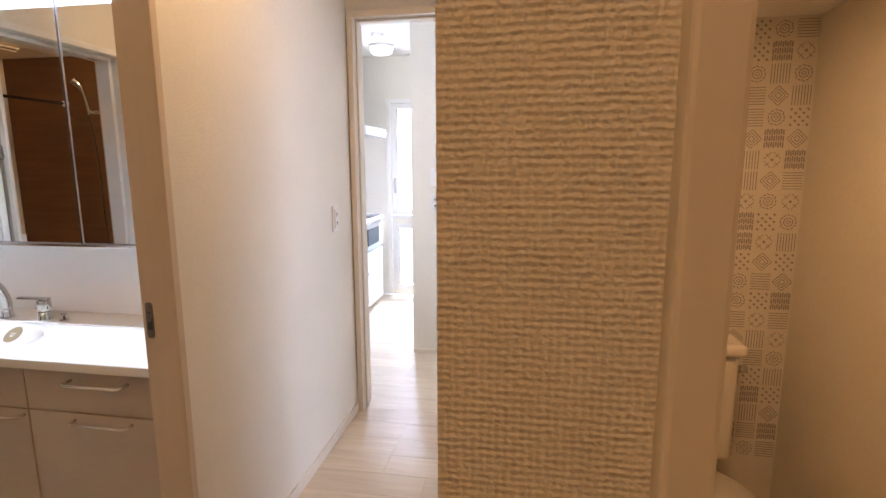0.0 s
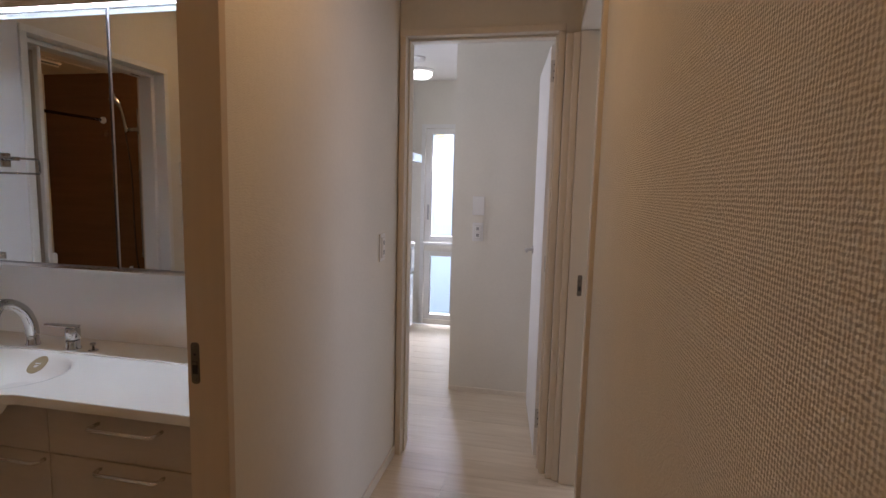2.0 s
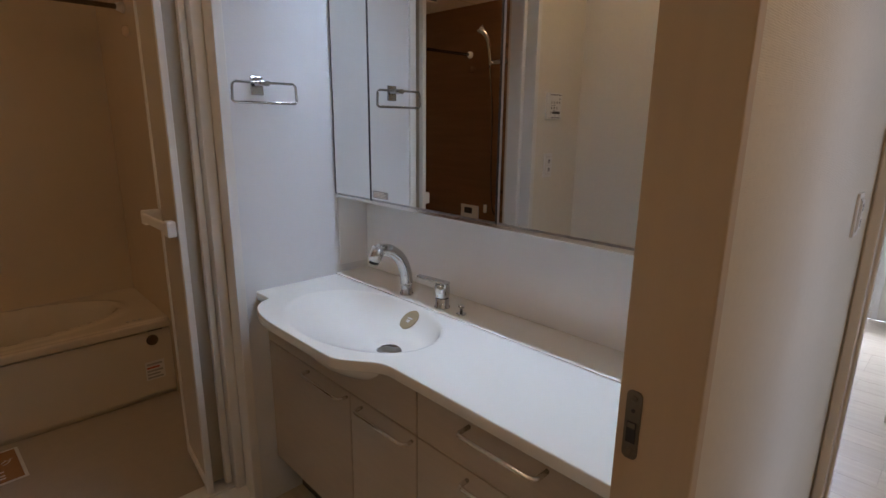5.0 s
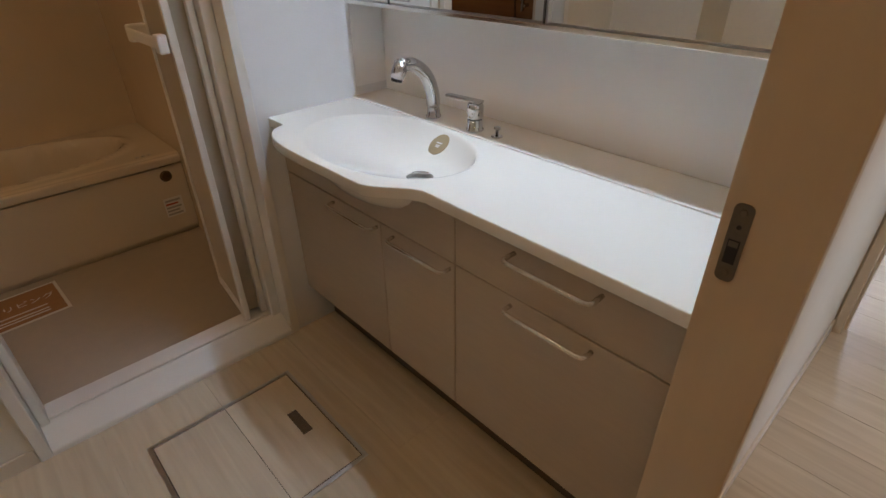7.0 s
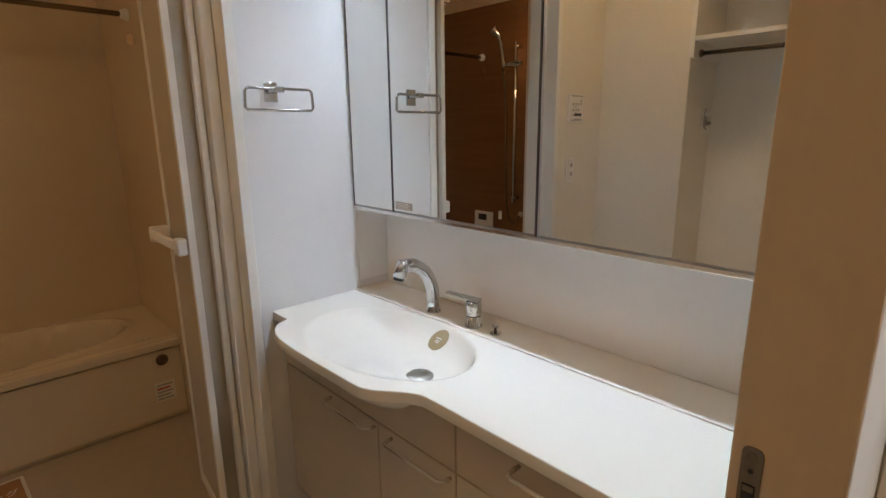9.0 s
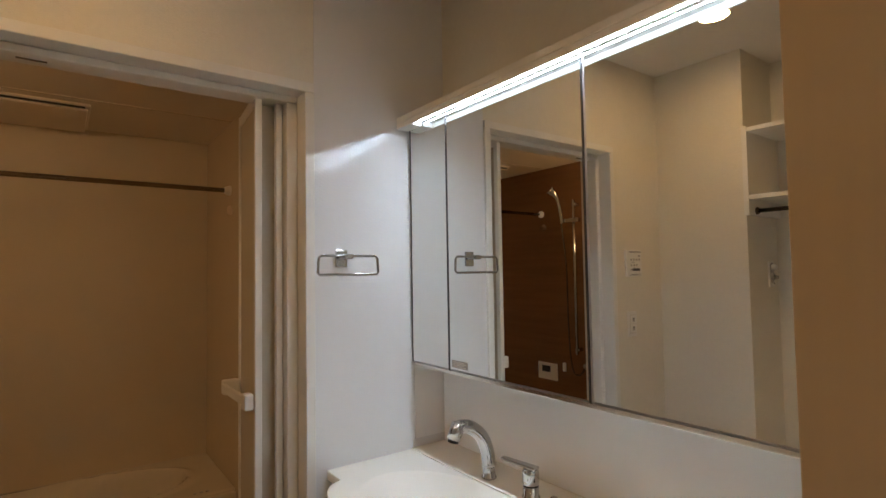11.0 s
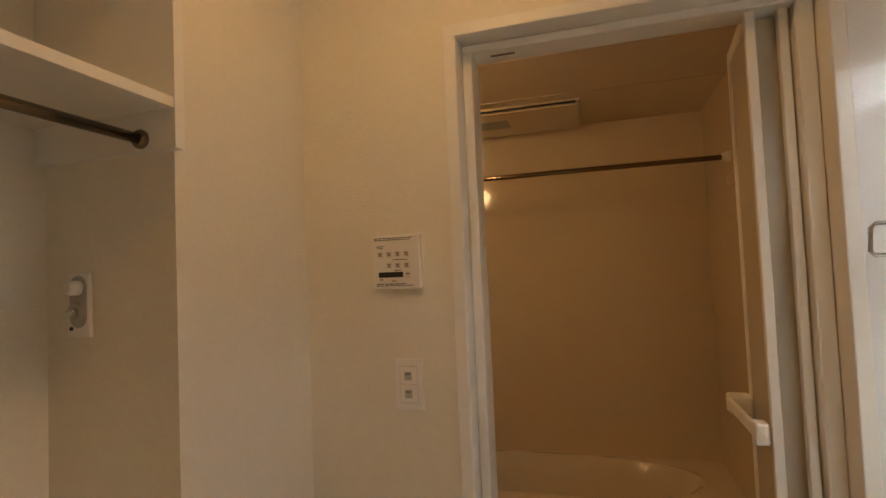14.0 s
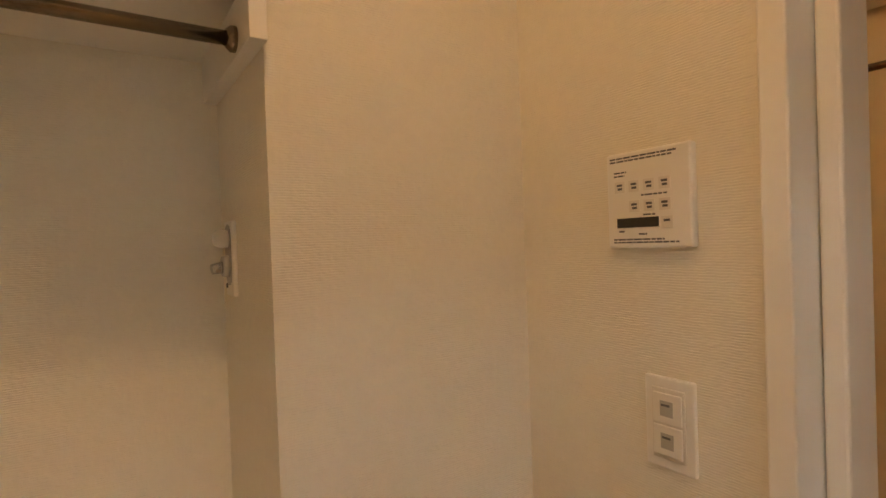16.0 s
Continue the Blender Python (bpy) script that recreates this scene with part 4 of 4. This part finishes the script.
SX = -2.60
shower = thing("shower_set", (SX, BY0, 1.3), "chrome slide-bar shower with hand head and hose", "shower")
part("slide_bar", rod((SX, BY0 + 0.05, 0.80), (SX, BY0 + 0.05, 1.86), 0.011), CHROME, shower)
for z in (0.83, 1.83):
    part("bracket", rod((SX, BY0, z), (SX, BY0 + 0.055, z), 0.013), CHROME, shower)
part("holder", box(SX - 0.10, SX + 0.05, BY0 + 0.035, BY0 + 0.070, 1.705, 1.735, 0.006), CHROME, shower)
head = spline([(SX - 0.08, BY0 + 0.075, 1.70), (SX - 0.085, BY0 + 0.09, 1.80), (SX - 0.09, BY0 + 0.12, 1.89), (SX - 0.12, BY0 + 0.15, 1.935)], 6)
part("hand_head", tube(head, [0.012 + 0.020 * max(0, (i - 10) / (len(head) - 11)) for i in range(len(head))], 14), CHROME, shower, smooth=True)
hose = spline([(SX - 0.09, BY0 + 0.075, 1.70), (SX - 0.075, BY0 + 0.05, 1.40), (SX - 0.07, BY0 + 0.05, 1.0), (SX - 0.04, BY0 + 0.06, 0.72), (SX + 0.01, BY0 + 0.05, 0.66), (SX + 0.05, BY0 + 0.02, 0.72)], 8)
part("hose", tube(hose, 0.006, 10), DARK_STEEL, shower, smooth=True)
part("wall_outlet", rod((SX + 0.05, BY0, 0.72), (SX + 0.05, BY0 + 0.03, 0.72), 0.02), CHROME, shower)
bre = thing("bath_remote", (-2.91, BY0, 0.64), "beige bath heater remote with dark display", "control panel")
part("cover", box(-3.00, -2.82, BY0, BY0 + 0.012, 0.58, 0.70, 0.003), PLASTIC, bre)
part("display", box(-2.96, -2.88, BY0 + 0.0121, BY0 + 0.013, 0.635, 0.68), BLACK, bre)
part("hook", box(-2.76, -2.74, BY0, BY0 + 0.02, 0.66, 0.72, 0.004), PLASTIC, thing("wall_hook", (-2.75, BY0, 0.66), "small pale wall hook", "hook"))

card = thing("floor_card", (-2.67, 0.98, -0.02), "brown printed notice card lying on the bath floor", "card")
CARDM = pose(-2.665, 1.015, -0.0185, 0, 0, 3)
b = box(-0.13, 0.13, -0.17, 0.115, 0, 0.0012)
bmesh.ops.transform(b, matrix=CARDM, verts=b.verts)
part("sheet", b, PLASTIC, card)
b = box(-0.118, 0.118, -0.165, 0.103, 0.0014, 0.0018)
bmesh.ops.transform(b, matrix=CARDM, verts=b.verts)
part("print", b, CARD, card)
fcurve = bpy.data.curves.new("writing", "FONT")
fcurve.body, fcurve.size, fcurve.align_x = "クリピング", 0.046, "RIGHT"
wr = new("writing", fcurve)
wr.parent = card
wr.matrix_local = Matrix.Translation(-Vector((-2.67, 0.98, -0.02))) @ CARDM @ pose(-0.01, 0.09, 0.0022, 0, 0, 90)
fcurve.materials.append(PLASTIC)
for x in (0.035, 0.065, 0.085):
    b = box(x, x + 0.008, -0.14, 0.05, 0.0019, 0.0022)
    bmesh.ops.transform(b, matrix=CARDM, verts=b.verts)
    part("print_bar", b, PLASTIC, card)

# ---- laundry recess ----
shelf = thing("laundry_shelf", (-0.95, 0.37, 1.65), "white shelf unit with two shelves over the laundry recess", "shelf")
part("side_panel", box(-1.3325, -1.311, 0.206, 0.539, 1.608, 2.012, 0.001), WHITE_TRIM, shelf)
part("side_panel", box(-0.616, -0.6005, 0.206, 0.539, 1.608, 2.012, 0.001), WHITE_TRIM, shelf)
part("shelf_board", box(-1.3105, -0.6165, 0.207, 0.537, 1.678, 1.697, 0.001), WHITE_TRIM, shelf)
part("shelf_board", box(-1.3105, -0.6165, 0.207, 0.537, 1.985, 2.004, 0.001), WHITE_TRIM, shelf)
prod = thing("hanging_rod", (-0.95, 0.462, 1.635), "bronze steel hanging rod under the laundry shelf", "rod")
part("bar", rod((-1.310, 0.465, 1.630), (-0.617, 0.465, 1.630), 0.0095), DARK_STEEL, prod)
for x, ax in ((-1.3108, "X"), (-0.6163, "-X")):
    part("flange", lathe([(0.017, 0), (0.017, 0.006), (0.012, 0.012)], (x, 0.465, 1.630), ax), DARK_STEEL, prod)
tap = thing("laundry_tap", (-1.3332, 0.28, 1.33), "white recessed washing machine tap box", "tap")
part("plate", box(-1.3327, -1.3252, 0.268, 0.322, 1.280, 1.400, 0.002), PLASTIC, tap)
rec = lathe([(0.021, 0), (0.021, 0.001)], (0, 0, 0), "X", 24)
for v in rec.verts:
    v.co.z += 0.028 if v.co.z > 0 else -0.028
bmesh.ops.translate(rec, verts=rec.verts, vec=(-1.3250, 0.295, 1.346))
part("recess", rec, GREY, tap, "grey oval recess")
part("knob", lathe([(0.014, 0), (0.014, 0.012), (0.011, 0.020), (0.006, 0.022)], (-1.3242, 0.295, 1.372), "X", 18), PLASTIC, tap)
part("spout", rod((-1.3242, 0.297, 1.328), (-1.298, 0.299, 1.324), 0.011, 16, 0.008), CHROME, tap)
part("collar", lathe([(0.018, 0), (0.016, 0.010)], (-1.3242, 0.297, 1.328), "X", 18), GREY, tap)
part("screw", lathe([(0.004, 0), (0.004, 0.002)], (-1.3252, 0.278, 1.296), "X", 10), BLACK, tap)

# ---- living room door ----
leafd = thing("living_door", (0.31, 3.25, 0), "white panel door standing open, with steel lever and hinges", "door")
A = pose(0.314, 3.242, 0.008, 0, 0, 95.5)
b = box(0, 0.685, 0.0, 0.036, 0, 2.025, 0.002)
bmesh.ops.transform(b, matrix=A, verts=b.verts)
dl = part("leaf", b, DOOR, leafd)
for z in (0.20, 1.905):
    for k, (x0, x1, y0, y1) in enumerate(((-0.004, -0.0005, 0.004, 0.034), (-0.004, -0.0005, -0.030, 0.002))):
        b = box(x0, x1, y0, y1, z - 0.05, z + 0.05, 0.001)
        bmesh.ops.transform(b, matrix=A, verts=b.verts)
        part("hinge_plate", b, STEEL, dl)
    b = rod((-0.006, 0.003, z - 0.05), (-0.006, 0.003, z + 0.05), 0.006, 12)
    bmesh.ops.transform(b, matrix=A, verts=b.verts)
    part("hinge_pin", b, STEEL, dl)
    for dz in (-0.03, 0, 0.03):
        b = lathe([(0.004, 0), (0.003, 0.001)], (-0.004, 0.019, z + dz), "-X", 10)
        bmesh.ops.transform(b, matrix=A, verts=b.verts)
        part("screw", b, BLACK, dl)
for s in (1, -1):
    y0 = 0.036 if s > 0 else 0.0
    b = rod((0.63, y0, 0.99), (0.63, y0 + s * 0.008, 0.99), 0.024, 20)
    rod((0.63, y0, 0.99), (0.63, y0 + s * 0.045, 0.99), 0.008, 14, bm=b)
    rod((0.635, y0 + s * 0.045, 0.99), (0.525, y0 + s * 0.045, 0.99), 0.008, 14, bm=b)
    bmesh.ops.transform(b, matrix=A, verts=b.verts)
    part("lever_handle", b, STEEL, dl)
b = box(-0.0006, 0.0004, 0.012, 0.024, 0.95, 1.03)
bmesh.ops.transform(b, matrix=A, verts=b.verts)
part("edge_mark", b, STEEL, dl)

# ---- kitchen ----
kit = thing("kitchen_counter", (-1.35, 4.6, 0), "white kitchen base units with drawers", "kitchen unit")
part("carcass", box(-1.715, -0.9450, 3.6, 5.35, 0.06, 0.82, 0.002), KITCHEN, kit)
part("toe_kick", box(-1.715, -0.9950, 3.6, 5.35, 0, 0.06), GREY, kit)
part("worktop", box(-1.715, -0.9150, 3.58, 5.36, 0.82, 0.86, 0.004), COUNTER, kit)
for y0, y1 in ((3.6, 4.75),):
    for z0, z1 in ((0.065, 0.36), (0.365, 0.815)):
        part("drawer", box(-0.9445, -0.9250, y0 + 0.003, y1 - 0.003, z0, z1, 0.002), KITCHEN, kit)
for z0, z1 in ((0.065, 0.36), (0.365, 0.56)):
    part("drawer", box(-0.9445, -0.9250, 4.753, 5.347, z0, z1, 0.002), KITCHEN, kit)
stove = thing("built_in_stove", (-1.3, 5.05, 0.86), "built-in stove with silver grill front", "stove")
part("glass_top", box(-1.62, -0.9450, 4.76, 5.34, 0.8605, 0.868, 0.003), BLACK, stove)
fr = part("grill_front", box(-0.9445, -0.9170, 4.755, 5.345, 0.585, 0.815, 0.004), ALU, stove)
part("grill_door", box(-0.9168, -0.9110, 4.87, 5.20, 0.62, 0.77, 0.003), BLACK, fr)
part("knob_panel", box(-0.9168, -0.9130, 5.22, 5.335, 0.62, 0.79, 0.002), PLASTIC, fr)
hood = thing("range_hood", (-1.35, 5.05, 1.6), "white slim range hood", "range hood")
part("body", box(-1.715, -1.1350, 4.80, 5.30, 1.66, CEIL - 0.001, 0.004), KITCHEN, hood)
part("skirt", box(-1.715, -0.8650, 4.74, 5.36, 1.585, 1.66, 0.006), ALU, hood, "silver hood skirt")

def stacked_window(name, x0, w):
    """A casement over a fixed pane, in one white frame."""
    win = thing(name, (x0 + w / 2, 5.65, 0), "narrow white casement over a fixed lower pane", "window", kind="structure")
    for z0, z1 in ((0.84, 1.93), (0.05, 0.74)):
        for r in ((0, 0.058, z0, z1), (w - 0.05, w, z0, z1), (0.058, w - 0.05, z0, z0 + 0.05), (0.058, w - 0.05, z1 - 0.05, z1)):
            part("window_frame", box(x0 + r[0], x0 + r[1], 5.66, 5.74, r[2], r[3], 0.003), WHITE_TRIM, win)
        for r in ((0.058, 0.066), (w - 0.058, w - 0.05)):
            part("gasket", box(x0 + r[0], x0 + r[1], 5.662, 5.694, z0 + 0.05, z1 - 0.05), GREY, win)
        pane = part("pane", box(x0 + 0.058, x0 + w - 0.05, 5.695, 5.70, z0 + 0.05, z1 - 0.05), GLASS, win)
        pane.visible_shadow = False
    for r in ((-0.04, -0.002), (w + 0.002, w + 0.03)):
        part("casing", box(x0 + r[0], x0 + r[1], 5.638, 5.66, 0, 1.97, 0.002), WHITE_TRIM, win)
    part("casing", box(x0 - 0.002, x0 + w + 0.002, 5.638, 5.66, 1.932, 1.97, 0.002), WHITE_TRIM, win)
    part("latch", box(x0 + 0.025, x0 + 0.045, 5.645, 5.66, 1.05, 1.20, 0.004), GREY, win, "grey casement latch")
    part("sill", box(x0 - 0.002, x0 + w + 0.002, 5.62, 5.66, 0.80, 0.83, 0.003), WHITE_TRIM, win)


stacked_window("window_1", -0.90, 0.33)
stacked_window("window_2", 0.66, 0.33)
crod = thing("curtain_rail", (0.8, 5.6, 2.1), "slim white curtain rail over the window", "curtain rail")
part("bar", rod((0.40, 5.60, 2.08), (1.15, 5.60, 2.08), 0.009), PLASTIC, crod)
for x in (0.42, 1.12):
    part("bracket", box(x, x + 0.012, 5.595, 5.649, 2.07, 2.09, 0.002), PLASTIC, crod)
# the backdrop glows by itself, in place of daylight falling on it
bd = tagged(part("backdrop_glow", box(-2.2, 1.6, 6.6, 6.62, -0.2, 2.6), OUTSIDE), "neighbouring wall outside the window, with a pale blue glow for daylight", kind="structure")
sgn = thing("warning_sign", (-0.92, 6.58, 1.9), "small yellow and dark sign outside the window", "sign")
YELLOW = material("yellow_paint", (0.75, 0.55, 0.08), 0.5)
part("board", box(-1.01, -0.83, 6.585, 6.595, 1.88, 2.02, 0.002), GREY, sgn)
tri = bmesh.new()
face = [[tri.verts.new((x, y, z)) for x, z in ((-0.995, 1.93), (-0.87, 1.93), (-0.995, 2.01))] for y in (6.58, 6.5849)]
tri.faces.new(face[0])
for k in range(3):
    tri.faces.new((face[0][k], face[0][(k + 1) % 3], face[1][(k + 1) % 3], face[1][k]))
bmesh.ops.recalc_face_normals(tri, faces=tri.faces[:])
part("stripe", tri, YELLOW, sgn)
lamp = thing("ceiling_lamp", (-0.845, 5.19, CEIL), "round glowing ceiling lamp in the kitchen", "ceiling lamp")
part("base", lathe([(0.11, 0), (0.11, 0.02), (0.10, 0.025)], (-0.845, 5.19, CEIL), "-Z"), PLASTIC, lamp)
part("cover", lathe([(0.10, 0.026), (0.098, 0.05), (0.07, 0.075), (0.02, 0.085)], (-0.845, 5.19, CEIL), "-Z"), LAMP_WHITE, lamp, "lit opal cover")
smoke = thing("smoke_alarm", (-0.76, 4.78, CEIL), "round white smoke alarm", "smoke alarm")
part("body", lathe([(0.05, 0), (0.05, 0.02), (0.04, 0.035), (0.01, 0.038)], (-0.76, 4.78, CEIL), "-Z"), PLASTIC, smoke)


def downlight(x, y, z):
    d = thing("downlight", (x, y, z), "small round warm recessed ceiling light", "downlight", "ceiling downlights")
    part("ring", lathe([(0.075, 0.0), (0.075, 0.004), (0.06, 0.008), (0.058, 0.004)], (x, y, z), "-Z"), PLASTIC, d)
    part("cover", lathe([(0.056, 0.0), (0.056, 0.006), (0.05, 0.009), (0.01, 0.010)], (x, y, z), "-Z"), LAMP_WARM, d, "lit opal cover")


for x, y, z in ((-1.22, 0.99, CEIL), (0.35, 0.0, CEIL), (-0.09, 1.85, CEIL), (0.92, 1.62, 1.785)):
    downlight(x, y, z)

# ---- toilet ----
wc = thing("toilet", (0.92, 2.05, 0), "ivory ceramic toilet with tank and closed lid", "toilet")
part("tank", box(0.76, 1.150, 2.17, 2.345, 0.40, 0.755, 0.025, 4), CERAMIC, wc)
part("tank_lid", box(0.745, 1.165, 2.155, 2.347, 0.755, 0.795, 0.015, 3), CERAMIC, wc)
part("flush_lever", rod((1.151, 2.22, 0.70), (1.185, 2.22, 0.70), 0.012), CHROME, wc)
seat = bmesh.new()
bmesh.ops.create_cone(seat, cap_ends=True, segments=40, radius1=1, radius2=1, depth=1)
for v in seat.verts:
    y = v.co.y
    v.co = Vector((0.96 + 0.205 * v.co.x * (1.0 if y > 0 else 1 - 0.15 * y * y), 1.90 + (0.245 if y > 0 else 0.28) * y, 0.40 + 0.05 * v.co.z))
bmesh.ops.bevel(seat, geom=[e for e in seat.edges if abs(e.verts[0].co.z - e.verts[1].co.z) < 1e-5], offset=0.015, segments=3, affect="EDGES")
part("lid", seat, CERAMIC, wc, smooth=True)
part("pedestal", lathe([(0.13, 0), (0.12, 0.15), (0.14, 0.28), (0.18, 0.355), (0.18, 0.372)], (0.96, 1.92, 0), "Z"), CERAMIC, wc)
# patterned paper: one printed motif to a tile, in seven kinds
P = 0.066
TILE_BASE = bpy.data.objects["wall_toilet_back"]


def dash(bm, x, z, length, width, turn):
    """A thin printed stroke on the paper, centred at x, z in the tile."""
    own = box(-length / 2, length / 2, -0.0008, 0, -width / 2, width / 2)
    bmesh.ops.transform(own, matrix=pose(x, 0, z, 0, turn, 0), verts=own.verts)
    merge(bm, own)


def motif(kind):
    bm = bmesh.new()
    c, thin = P * 0.90, 0.0022
    if kind in (0, 1):
        for k in range(7):
            o = (k - 3) * c / 7
            dash(bm, *((0, o) if kind == 0 else (o, 0)), c, thin * 1.1, 0 if kind == 0 else 90)
    elif kind == 2:
        for k in range(9):
            for l in range(3):
                dash(bm, (k - 4) * c / 9, (l - 1) * c / 3 + (k % 2) * 0.003, c / 3.6, c / 13, 90)
    elif kind == 3:
        for rad, n, long in ((0.023, 12, 0.010), (0.013, 8, 0.009), (0.005, 4, 0.006)):
            for k in range(n):
                a = 360 * k / n
                dash(bm, rad * math.cos(radians(a)), rad * math.sin(radians(a)), long, thin * 1.3, 90 - a + (35 if n == 12 and k % 2 else 0))
    elif kind == 4:
        for rad in (0.007, 0.014, 0.021):
            for a in (45, 135, 225, 315):
                dash(bm, rad * math.cos(radians(a)), rad * math.sin(radians(a)), rad * 1.9, thin, 90 - a)
    elif kind == 5:
        for x, z in ((1, 1), (-1, 1), (1, -1), (-1, -1)):
            dash(bm, x * 0.014, z * 0.014, 0.032, thin * 0.8, 45 * x * z)
            dash(bm, x * 0.014, z * 0.014, 0.016, thin * 0.8, -45 * x * z)
        dash(bm, 0, 0, 0.008, 0.008, 45)
    else:
        for k in range(5):
            for l in range(5):
                if (k + l) % 2 == 0:
                    dash(bm, (k - 2) * c / 5, (l - 2) * c / 5, 0.008, 0.006, 45)
    me = bpy.data.meshes.new("tile")
    bm.to_mesh(me)
    bm.free()
    me.materials.append(TILE_BLUE)
    return me


MOTIFS = [motif(k) for k in range(7)]
for i in range(6):
    for j in range(22):
        tile = new("tile", MOTIFS[(i * 3 + j * 5 + (i * j) % 3) % 7])
        tile.location = (1.352 - (i + 0.5) * P, 2.3498, 1.782 - (j + 0.5) * P)
        tile.parent = TILE_BASE

# ---- floor boards ----
floor = tagged(part("floor", box(WX, 3.0, -1.05, 5.65, -0.06, -0.004), material("board_joint", (0.54, 0.44, 0.31), 0.7)), "light oak floorboards with fine joints", kind="structure")
shared = {}


def board(x0, x1, y0, y1):
    key = (round(x1 - x0, 3), round(y1 - y0, 3))
    if key not in shared:
        bmb = box(0, key[0] - 0.0005, 0, key[1] - 0.0006, -0.0038, 0.0, 0.0004, 1)
        me = bpy.data.meshes.new("board")
        bmb.to_mesh(me)
        bmb.free()
        me.materials.append(PLANK)
        shared[key] = me
    ob = new("board", shared[key])
    ob.location, ob.parent = (x0, y0, 0), floor


LEN, y = 0.909, -1.0
rnd = random.Random(4)
while y < 5.6:
    wide = 0.1475
    y1 = min(y + wide, 5.65)
    spans = [(CW, 2.9)] if y < 3.1 else [(-1.72, 2.9)]
    for a, bnd in spans:
        x = a - LEN * rnd.choice((0.15, 0.4, 0.62, 0.85))
        while x < bnd:
            p, q = max(a, x), min(bnd, x + LEN)
            if q - p > 0.02:
                board(p, q, y, y1)
            x += LEN
    y = y1
# washroom boards
for y0, y1 in ((0.20, 0.445), (0.445, 0.748), (0.748, 1.05), (1.05, 1.351), (1.351, 1.653), (1.653, 1.955), (1.955, 2.2)):
    for x0, x1 in ((WX, -1.10), (-1.10, CW)) if round(y0 * 10) % 2 else ((WX, CW),):
        board(x0, x1, y0, y1)
